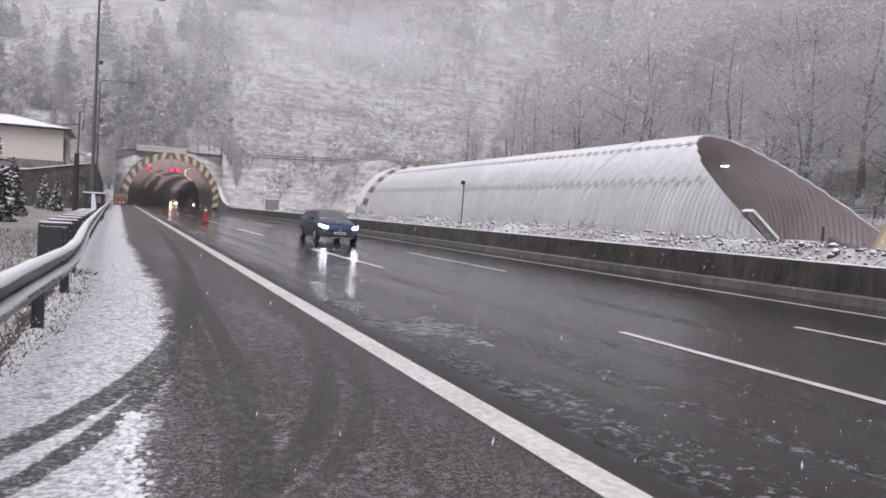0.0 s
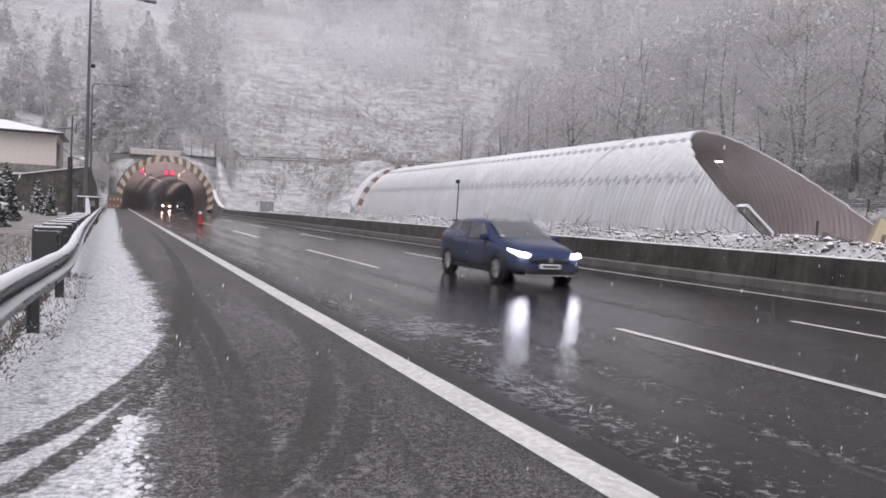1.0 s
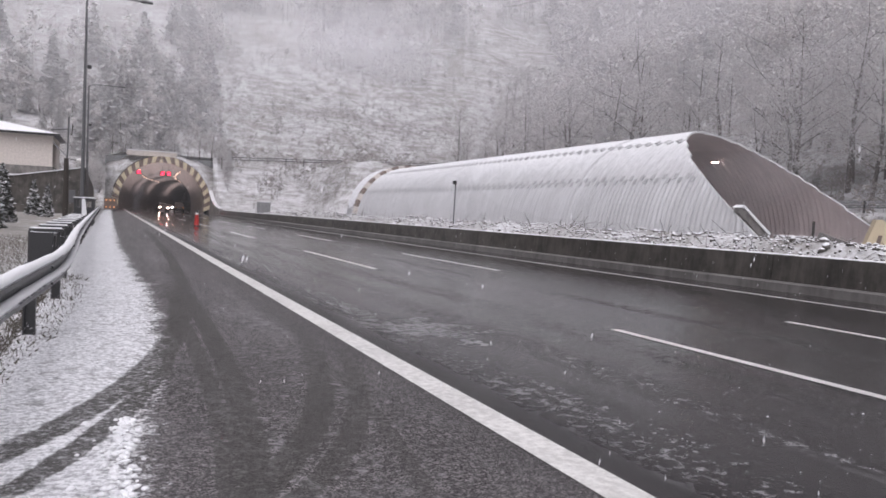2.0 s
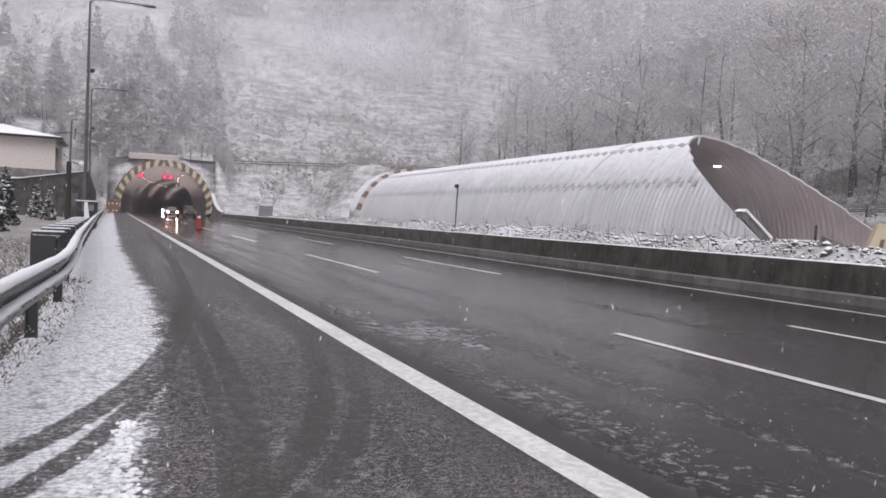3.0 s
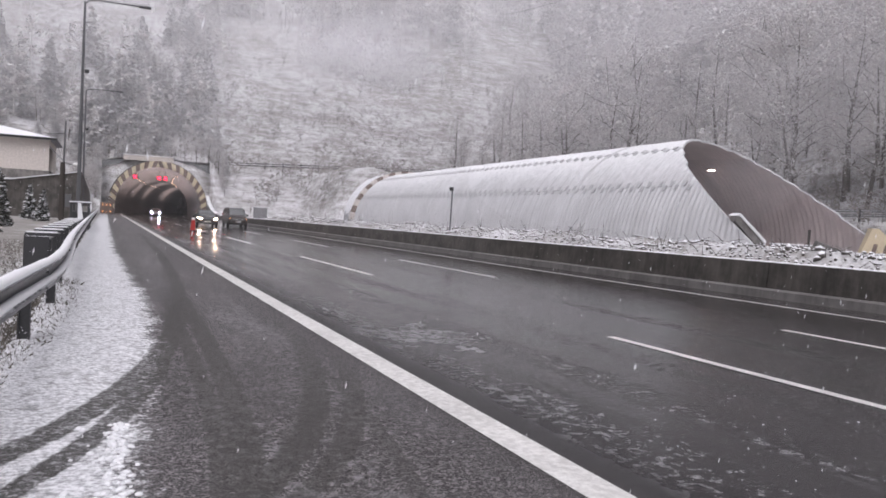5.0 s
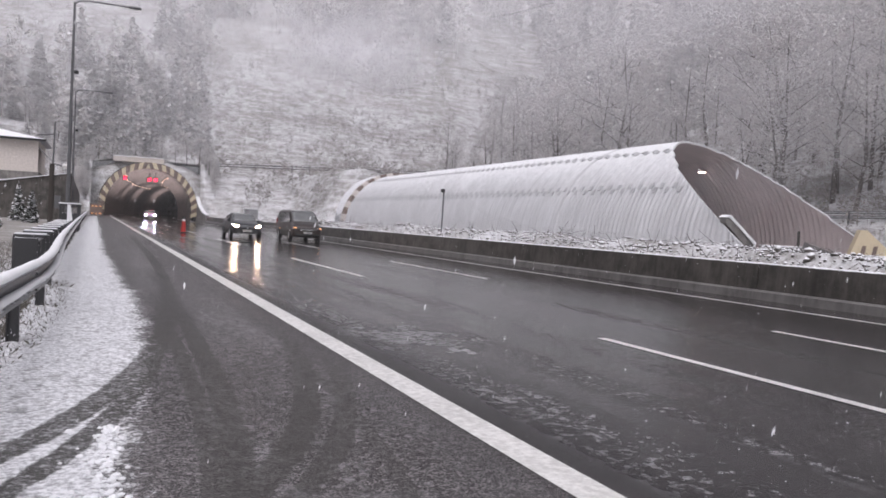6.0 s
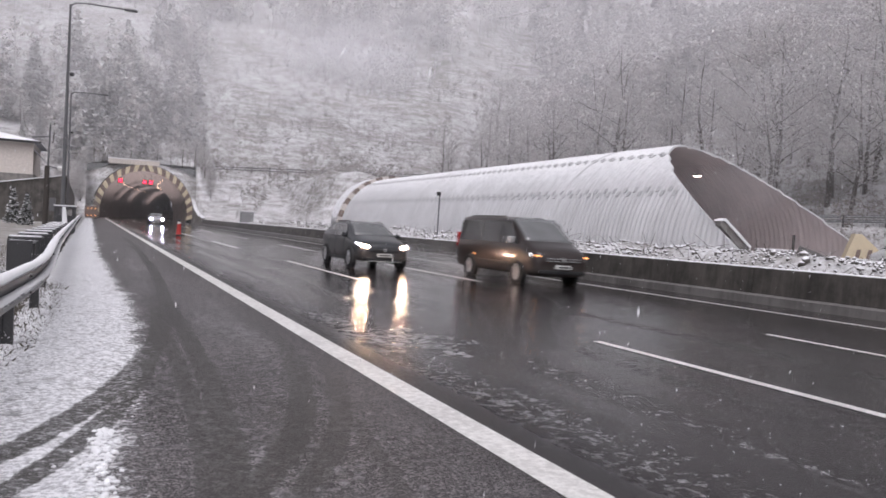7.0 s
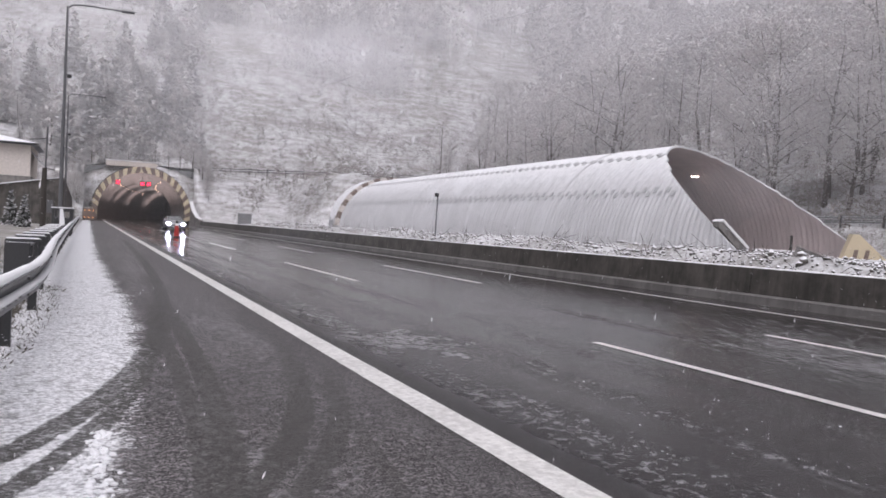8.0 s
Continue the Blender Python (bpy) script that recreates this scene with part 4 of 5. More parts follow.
def mesh_of(name, v, f, material):
    me = bpy.data.meshes.new(name)
    v, f = np.asarray(v, np.float32), np.asarray(f, np.int32)
    me.vertices.add(len(v))
    me.vertices.foreach_set("co", v.ravel())
    me.loops.add(len(f) * 3)
    me.loops.foreach_set("vertex_index", f.ravel())
    me.polygons.add(len(f))
    me.polygons.foreach_set("loop_start", np.arange(len(f), dtype=np.int32) * 3)
    me.update(calc_edges=True)
    me.validate()
    me.materials.append(material)
    return me


def grow_broadleaf(height, clumps, size, spread=0.32, droop=0.0, limbs=15, forks=3):
    """Limbs and clump places of a broad-leaved tree."""
    seg, tips = [], []
    top = np.array([RNG.normal(0, 0.03) * height, RNG.normal(0, 0.03) * height, height])
    lean = np.array([RNG.normal(0, 0.02) * height, RNG.normal(0, 0.02) * height, 0.45 * height])
    r = 0.016 * height
    seg += [((0, 0, -0.4), lean, r, r * 0.72), (lean, top, r * 0.72, r * 0.1)]
    for k in range(limbs):
        h = 0.22 + 0.72 * (k + RNG.random()) / limbs
        base = lean * (h / 0.45) if h < 0.45 else lean + (top - lean) * ((h - 0.45) / 0.55)
        az = k * 2.4 + RNG.normal(0, 0.3)
        reach = height * spread * (1.05 - 0.75 * abs(h - 0.45)) * RNG.uniform(0.7, 1.15)
        way = np.array([math.cos(az), math.sin(az), 0.75 - droop + RNG.normal(0, 0.15)])
        mid = base + way * reach * 0.5
        end = mid + (way + [0, 0, -0.25]) * reach * 0.55
        seg += [(base, mid, r * 0.36 * (1.2 - h), r * 0.2 * (1.2 - h)), (mid, end, r * 0.2 * (1.2 - h), r * 0.04)]
        tips.append((mid, reach * 0.3)), tips.append((end, reach * 0.33)), tips.append(((mid + end) / 2, reach * 0.3))
        for q in range(forks):
            e = mid + RNG.normal(0, 0.35, 3) * reach + [0, 0, 0.2 * reach]
            seg.append((mid, e, r * 0.12, r * 0.03))
            tips.append((e, reach * 0.25))
    tips.append((top, height * 0.08))
    per = clumps // len(tips)
    pts = np.concatenate([c + RNG.normal(0, 1, (per, 3)) * s * [0.75, 0.75, 0.55] for c, s in tips])
    return seg, quads(pts, size, 0.6, 1.4)


def grow_fir(height, rings, size):
    """Trunk, drooping boughs and needle clumps of a fir."""
    seg = [((0, 0, -0.4), (0, 0, height), 0.012 * height, 0.002 * height)]
    pts = []
    for k in range(rings):
        f = (k + 0.5) / rings
        z = height * (0.10 + 0.88 * f)
        reach = height * 0.21 * (1 - f) ** 0.85 + 0.12
        n = max(4, int(11 * (1 - f) + 4))
        for q in range(n):
            az = 2 * math.pi * (q + RNG.random() * 0.6) / n + k
            rr = reach * RNG.uniform(0.65, 1.15)
            m = max(3, int(rr / (size * 0.55)))
            for u in np.linspace(0.2, 1, m):
                pts.append((math.cos(az) * rr * u, math.sin(az) * rr * u, z - rr * 0.42 * u * u + RNG.normal(0, 0.05)))
    pts = np.array(pts) + RNG.normal(0, size * 0.25, (len(pts), 3))
    return seg, quads(pts, size, 0.45, 1.3)


def scatter(name, protos, places, material, label, category):
    """One object of stuff from many turned and scaled copies of small plants."""
    vs, fs, k = [], [], 0
    for x, y, s, a, which in places:
        v, f = protos[which % len(protos)]
        c, d = math.cos(a), math.sin(a)
        w = v @ np.array([[c, d, 0], [-d, c, 0], [0, 0, 1]]) * s + [x, y, land(x, y) - 0.1]
        vs.append(w), fs.append(f + k)
        k += len(v)
    ob = new(name, mesh_of(name, np.concatenate(vs), np.concatenate(fs), material))
    return tagged(ob, label, category, kind="stuff")


def joined(seg, leaf, sides=4):
    a, b = tubes(seg, sides)
    v, f = leaf
    return np.concatenate([a, v]), np.concatenate([b, f + len(a)])


def tree_thing(name, label, grown, bark, leaf_mat):
    """A tree as a thing with trunk and crown."""
    seg, leaf = grown
    root = thing(name, label, "tree", group="trees on the slope")
    new("trunk", mesh_of("trunk", *tubes(seg, 6), bark)).parent = root
    new("crown", mesh_of("crown", *leaf, leaf_mat)).parent = root
    return root


def bearing(px_deg, dist):
    """A place by its bearing from the road's line and its distance."""
    a = radians(px_deg)
    return math.sin(a) * dist, math.cos(a) * dist


def clear_of_road(x, y):
    if y < 143 and -6 < x < 20:
        return False
    if 26 < x < 54 and 25 < y < 111:
        return False
    return not (abs(x - PORTAL_X) < 9 and y < 147)


def build_trees():
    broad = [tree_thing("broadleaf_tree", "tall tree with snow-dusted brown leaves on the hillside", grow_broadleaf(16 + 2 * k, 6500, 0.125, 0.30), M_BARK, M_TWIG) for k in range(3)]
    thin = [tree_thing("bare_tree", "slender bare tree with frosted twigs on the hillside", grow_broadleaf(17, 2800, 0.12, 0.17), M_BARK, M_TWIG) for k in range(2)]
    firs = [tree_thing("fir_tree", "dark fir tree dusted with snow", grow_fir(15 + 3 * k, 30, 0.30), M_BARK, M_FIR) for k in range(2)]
    used = set()

    def plant(proto, x, y, s):
        m = pose(x, y, land(x, y) - 0.15, RNG.normal(0, 2), RNG.normal(0, 2), RNG.uniform(0, 360))
        if proto.name in used:
            ob = copy_thing(proto, m)
        else:
            used.add(proto.name)
            ob = proto
            ob.matrix_basis = m
        ob.scale = (s * RNG.uniform(0.9, 1.1), s * RNG.uniform(0.9, 1.1), s)

    for p, x, y in zip(broad + thin + firs, (70, 74, 68, 75, 80, 84, -20), (52, 70, 38, 95, 110, 60, 130)):
        plant(p, x, y, 1.0)
    # wood on the slope behind the tube
    n = 0
    while n < 115:
        x, y = 62 + 85 * RNG.random() ** 1.3, RNG.uniform(15, 175)
        az = math.degrees(math.atan2(x, y))
        if not 24 < az < 60:
            continue
        pick = RNG.random()
        pool = broad if pick < (0.75 if az > 44 else 0.35) else thin if pick < 0.92 else firs
        plant(pool[int(RNG.integers(len(pool)))], x, y, RNG.uniform(0.6, 1.05))
        n += 1
    # dark trees above and beside the road tunnel
    n = 0
    while n < 60:
        x, y = RNG.uniform(-40, 22), RNG.uniform(106, 195)
        if not clear_of_road(x, y) or (x > 2 and y < 150) or (x > 14 and y < 170) or (-22 < x < -2 and y < 112):
            continue
        pool = firs if RNG.random() < 0.45 else broad
        plant(pool[int(RNG.integers(len(pool)))], x, y, RNG.uniform(0.25, 0.5))
        n += 1
    # bushes round the tunnel's face
    for x, y, s in ((-3.2, 137, 0.26), (-1.6, 139, 0.22), (-4.6, 136, 0.3), (-6.5, 134, 0.34), (0.2, 143, 0.2), (2.2, 143, 0.16), (12.5, 143, 0.2), (14.4, 142.5, 0.24), (16.4, 142, 0.26), (18.2, 141.5, 0.24), (19.6, 143, 0.28), (-0.8, 141.8, 0.3), (-0.7, 138.6, 0.29), (-1.5, 138.2, 0.32), (0.0, 138.3, 0.2), (10.4, 144, 0.24), (6.0, 144, 0.22), (4.0, 145, 0.28)):
        plant(firs[0] if s > 0.27 else broad[1], x, y, s)
    for k in range(22):
        x = RNG.uniform(-5, -1.2) if k < 16 else RNG.uniform(17.2, 19.5)
        plant(broad[k % 3], x, RNG.uniform(132, 139.4), RNG.uniform(0.12, 0.24))
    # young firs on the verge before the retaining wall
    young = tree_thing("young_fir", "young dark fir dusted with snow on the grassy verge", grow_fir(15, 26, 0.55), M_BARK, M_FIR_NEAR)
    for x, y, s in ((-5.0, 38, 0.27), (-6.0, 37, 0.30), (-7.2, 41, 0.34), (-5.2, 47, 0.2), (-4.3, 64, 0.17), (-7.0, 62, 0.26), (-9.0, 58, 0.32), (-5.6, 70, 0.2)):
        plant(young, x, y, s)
    # far woods
    far_b = [joined(*grow_broadleaf(15, 340, 0.39, 0.2, 0.0, 7, 0), 3) for k in range(4)]
    far_f = [joined(*grow_fir(15, 15, 0.62), 3) for k in range(3)]
    spots_b, spots_f, spots_r, spots_s, spots_t = [], [], [], [], []
    for k in range(9000):
        az, dist = RNG.uniform(-9, 57), 150 + 330 * RNG.random() ** 1.3
        x, y = bearing(az, dist)
        if not clear_of_road(x, y):
            continue
        z = land(x, y)
        el = math.degrees(math.atan2(z - 1.4, dist))
        clump = noise.noise(Vector((x * 0.02, y * 0.02, 5)))
        row = (x, y, RNG.uniform(0.7, 1.25), RNG.uniform(0, 6.28), k)
        cut = 7.5 < az < 31 and el < 13.0 + 2.0 * clump      # the cleared, terraced slope
        if z < 9:
            continue
        if cut:
            if el > 10.2 and 14 < az < 24 and RNG.random() < 0.5:
                spots_r.append((x, y, RNG.uniform(0.28, 0.45), row[3], k))
            continue
        if az < 7.5:
            if clump > -0.12 and RNG.random() < 0.75:
                (spots_f if RNG.random() < 0.55 else spots_b).append((x, y, row[2] * 0.75, row[3], k))
        else:
            (spots_f if RNG.random() < 0.10 else spots_b).append(row)
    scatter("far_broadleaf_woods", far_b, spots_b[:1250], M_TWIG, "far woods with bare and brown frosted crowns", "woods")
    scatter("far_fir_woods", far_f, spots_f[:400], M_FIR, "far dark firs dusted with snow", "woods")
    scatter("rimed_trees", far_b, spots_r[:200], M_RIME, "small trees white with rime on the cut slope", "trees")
    # scrub on the cleared slope
    shrubs = [joined(*grow_broadleaf(3.0, 39, 0.16, 0.26, 0.0, 4, 0), 3) for k in range(4)]
    for k in range(19000):
        az, dist = RNG.uniform(-4, 60), RNG.uniform(66, 300)
        x, y = bearing(az, dist)
        if clear_of_road(x, y) and land(x, y) > 1.2:
            if abs(noise.noise(Vector((x * 0.05, y * 0.05, 9)))) < 0.5:
                spots_s.append((x, y, RNG.uniform(0.35, 1.0), RNG.uniform(0, 6.28), k))
    spots_w = []
    for k in range(420):
        x, y = bearing(RNG.uniform(12.5, 22), RNG.uniform(208, 262))
        spots_w.append((x, y, RNG.uniform(0.9, 2.2), RNG.uniform(0, 6.28), k))
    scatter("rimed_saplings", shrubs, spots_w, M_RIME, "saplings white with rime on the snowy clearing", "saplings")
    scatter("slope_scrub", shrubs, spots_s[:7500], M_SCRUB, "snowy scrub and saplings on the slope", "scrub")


build_trees()


# ---- mist hanging on the hillside ----
def mat_mist(name, seed, most):
    """Thin drifting cloud: scatters daylight, thicker up the hill and towards the wooded valley side, with wisps."""
    t = Tree(name)
    p = t.pos()
    x, _, z = t.xyz(p)
    q = t.node("VectorMath", {0: p, 1: (seed * 91.0, seed * 37.0, 0)}, operation="ADD").outputs[0]
    wisp = t.noise(t.scaled(q, (1.0, 1.0, 1.8)), 0.016, 4, 0.5)
    height = t.math("ADD", t.math("ADD", z, t.math("MULTIPLY", x, 0.3)), t.math("MULTIPLY", t.math("SUBTRACT", wisp, 0.5), 14.0))
    thick = t.math("MULTIPLY", t.step(height, -8, 56, 0.0, most), t.step(wisp, 0.2, 0.75, 0.8, 1.0))
    clear = t.node("BsdfTransparent").outputs[0]
    drops = t.node("MixShader", {0: 0.25, 1: t.node("BsdfDiffuse", {"Color": (0.83, 0.82, 0.835)}).outputs[0], 2: t.node("BsdfTranslucent", {"Color": (0.83, 0.82, 0.835)}).outputs[0]}).outputs[0]
    t.put(t.t.nodes["Material Output"].inputs[0], t.node("MixShader", {0: thick, 1: clear, 2: drops}).outputs[0])
    return t.m


def build_mist():
    for k, (off, most) in enumerate(((7.0, 0.19), (15.0, 0.19), (23.0, 0.19))):
        xs, ys = list(np.arange(-150, 330, 8.0)), list(np.arange(20, 400, 8.0))
        verts, faces = [], []
        for y in ys:
            for x in xs:
                a, b = 10.0 + 0.6 * (y - 161 + 0.06 * x), 0.62 * (x - 38)
                top = max(a, b) + 16.0 * math.exp(-abs(a - b) / 32.0) - 4.0
                verts.append((x, y, top + off + 3.0 * noise.noise(Vector((x * 0.03, y * 0.03, k * 5.0)))))
        n = len(xs)
        for j in range(len(ys) - 1):
            for i in range(n - 1):
                q = (j * n + i, j * n + i + 1, (j + 1) * n + i + 1, (j + 1) * n + i)
                if max(verts[c][2] for c in q) > 1.0:
                    faces.append(q)
        ob = raw("hill_mist", verts, faces, mat_mist("thin_mist", k + 1, most), None, True)
        tagged(ob, "thin pale mist hanging on the wooded hillside", "mist", kind="stuff")


build_mist()


# ---- verge, guard rail and posts ----
M_GRASS = mat_snowy("frosted_dead_grass", (0.115, 0.103, 0.087), 0.9, 0.68, 12)
M_WEED = mat_snowy("dark_frosted_weeds", (0.08, 0.072, 0.062), 0.9, 0.65, 16)


def w_beam(name, line, height, parent):
    """A W-profile beam along a line of (x, y)."""
    prof = [(0.0, -0.155), (0.02, -0.15), (0.075, -0.115), (0.08, -0.075), (0.02, -0.03), (0.015, 0.03), (0.08, 0.075), (0.075, 0.115), (0.02, 0.15), (0.0, 0.155)]
    verts, faces = [], []
    for x, y in line:
        for side in (0.0, -0.012):
            verts += [(x + u + side, y, height + v) for u, v in prof]
    n = len(prof)
    for k in range(len(line) - 1):
        a, b = 2 * n * k, 2 * n * (k + 1)
        for i in range(n - 1):
            faces.append((a + i, b + i, b + i + 1, a + i + 1))
            faces.append((a + n + i, a + n + i + 1, b + n + i + 1, b + n + i))
        faces.append((a + n - 1, b + n - 1, b + 2 * n - 1, a + 2 * n - 1))
        faces.append((a, a + n, b + n, b))
    return raw(name, verts, faces, M_GALV, parent, False)


def snow_cord(name, line, z, w, h, parent):
    """A rounded ridge of snow lying along a beam."""
    verts, faces = [], []
    n = 7
    for i, (x, y) in enumerate(line):
        k = 1 + 0.25 * noise.noise(Vector((y * 1.7, x, 2)))
        for q in range(n):
            a = math.pi * q / (n - 1)
            verts.append((x + 0.04 - w / 2 * math.cos(a) * k, y, z + h * math.sin(a) * k))
    for i in range(len(line) - 1):
        for q in range(n - 1):
            a = i * n + q
            faces.append((a, a + 1, a + n + 1, a + n))
    return raw(name, verts, faces, M_SNOW, parent, True)


def build_guard_rail():
    def rail_x(y):
        return float(np.interp(y, (-14, 6.3, 9.3, 11.0, 17.3, 24.6, 54, 130), (-1.6, -0.71, -0.53, -0.52, -0.64, -0.70, -0.88, -1.2)))

    rail = thing("guard_rail", "galvanised steel guard rail with snow along its top", "guard rail")
    line = [(rail_x(y), y) for y in list(np.arange(-14, 30, 0.5)) + list(np.arange(30, 130, 2.0))]
    w_beam("beam", line, 0.62, rail)
    snow_cord("snow_ridge", line, 0.765, 0.12, 0.05, rail)["label"] = "ridge of snow along the beam"
    snow_cord("snow_lip", [(x + 0.035, y) for x, y in line], 0.605, 0.10, 0.03, rail)
    posts = [-13.6, -9.6, -5.6, -1.6, 2.4, 4.4, 8.4, 11.4] + [14.4 + 4 * k for k in range(29)]
    for y in posts:
        x = rail_x(y)
        bm = bmesh.new()
        add_box(bm, x - 0.16, y - 0.05, -0.2, x - 0.15, y + 0.05, 0.74)
        add_box(bm, x - 0.06, y - 0.05, -0.2, x - 0.05, y + 0.05, 0.74)
        add_box(bm, x - 0.15, y - 0.006, -0.2, x - 0.06, y + 0.006, 0.74)
        part("post", bm, M_DARKSTEEL, rail)
        part("spacer", box(x - 0.05, y - 0.04, 0.52, x + 0.012, y + 0.04, 0.72, 0.01), M_GALV, rail)
    for y in np.arange(0.4, 60, 4.0):
        for dz in (-0.08, 0.08):
            part("bolt", rod((rail_x(y) + 0.07, y, 0.62 + dz), (rail_x(y) + 0.095, y, 0.62 + dz), 0.018, n=6), M_DARKSTEEL, rail)
    for y in (2.4, 6.4, 10.4, 14.4, 18.4, 22.4):
        w_beam("splice_plate", [(rail_x(q) + 0.007, q) for q in (y, y + 0.16, y + 0.32)], 0.62, rail)
    # double rail behind, tied to the first by snow-topped spacers
    cage = thing("rail_cage", "dark steel cage of tied rails with snow on its rungs", "crash barrier")
    line = [(-1.2, y) for y in np.arange(14.6, 30.1, 0.7)]
    w_beam("beam", line, 0.66, cage)
    for k in range(9):
        y = 14.7 + 1.9 * k
        part("rung", box(-1.24, y - 0.05, 0.80, -0.72, y + 0.05, 0.86, 0.01), M_DARKSTEEL, cage)
        part("rung_snow", box(-1.22, y - 0.03, 0.86, -0.74, y + 0.03, 0.88, 0.008), M_SNOW, cage)
        bm = bmesh.new()
        add_box(bm, -1.25, y - 0.05, -0.1, -1.15, y + 0.05, 0.82, 0.01)
        part("post", bm, M_DARKSTEEL, cage)
    part("end_plate", box(-1.22, 14.55, 0.08, -0.86, 14.6, 0.8, 0.01), M_DARKSTEEL, cage)
    frame_ = thing("rail_gantry", "dark steel rail frame with snow along its top", "crash barrier", pose(-1.25, 45, 0.0))
    for x in (-0.42, 0.42):
        part("post", box(x - 0.06, -0.06, -0.1, x + 0.06, 0.06, 1.42, 0.01), M_DARKSTEEL, frame_)
        part("post", box(x - 0.06, 4.0, -0.1, x + 0.06, 4.12, 1.42, 0.01), M_DARKSTEEL, frame_)
    for y in (0, 2.0, 4.06):
        part("top_bar", box(-0.5, y - 0.08, 1.38, 0.5, y + 0.08, 1.48, 0.01), M_DARKSTEEL, frame_)
        part("bar_snow", box(-0.52, y - 0.09, 1.48, 0.52, y + 0.09, 1.54, 0.02), M_SNOW, frame_)
    part("panel", box(-0.42, 0.0, 0.35, 0.42, 0.06, 1.0, 0.01), M_DARKSTEEL, frame_)
    bm = prism(bmesh.new(), [(-0.1, 0.0), (0.25, 0.0), (0.05, 1.45), (-0.1, 1.45)], "y", -0.12, -0.06)
    part("snowy_brace", bm, M_SNOW, frame_)


def build_grass():
    pts, n = [], 9000
    for k in range(n):
        x, y = -0.82 - 4.5 * RNG.random() ** 1.6, RNG.uniform(5.0, 30)
        if k < 1500:
            y = RNG.uniform(6.2, 15)
            x = -0.85 + (0.5 - 0.3 * (1 - sstep(y, 6.5, 9.5))) * RNG.random() ** 1.8
        pts.append((x, y, land(x, y)))
    vs, fs = [], []
    for i, (x, y, z) in enumerate(pts):
        h = RNG.uniform(0.03, 0.13)
        a, l = RNG.uniform(0, 6.28), RNG.normal(0, 0.045, 2)
        c, s = 0.0022 * math.cos(a), 0.0022 * math.sin(a)
        vs += [(x - c, y - s, z - 0.02), (x + c, y + s, z - 0.02), (x + l[0] * 0.5 + c, y + l[1] * 0.5 + s, z + h * 0.7), (x + l[0], y + l[1], z + h)]
        fs += [(4 * i, 4 * i + 1, 4 * i + 2), (4 * i, 4 * i + 2, 4 * i + 3)]
    ob = new("verge_grass", mesh_of("verge_grass", vs, fs, M_GRASS))
    tagged(ob, "dead yellow grass poking through the snow", "grass", kind="stuff")
    tufts = np.array([(x, y, z + 0.06) for x, y, z in pts[::3]])
    v, f = quads(np.repeat(tufts, 8, 0) + RNG.normal(0, 0.08, (len(tufts) * 8, 3)) * [1, 1, 0.7], 0.0055, 1.6, 1.6)
    tagged(new("verge_weeds", mesh_of("verge_weeds", v, f, M_WEED)), "low snowy weeds beside the shoulder", "weeds", kind="stuff")


def build_lamp_post(x, y, height, reach, label):
    root = thing("street_lamp", label, "street lamp", pose(x, y, -0.05), "street lamps")
    bm = rod((0, 0, 0), (0, 0, height), 0.12, 0.06, n=12)
    part("mast", bm, M_POLE, root)
    bm = bmesh.new()
    pts = [(0, 0, height - 0.1), (0.25, 0, height + 0.12), (0.8, 0, height + 0.2), (reach - 0.5, 0, height + 0.2)]
    for a, b in zip(pts, pts[1:]):
        add_rod(bm, a, b, 0.045)
    part("arm", bm, M_POLE, root)
    bm = box(reach - 0.6, -0.14, height + 0.12, reach + 0.1, 0.14, height + 0.26, 0.05)
    part("lamp_head", bm, M_POLE, root)
    part("camera_box", box(0.1, -0.12, height * 0.69, 0.34, 0.12, height * 0.69 + 0.2, 0.03), M_TRIM, root)
    part("base_plate", box(-0.25, -0.25, 0.0, 0.25, 0.25, 0.06, 0.01), M_POLE, root)
    return root


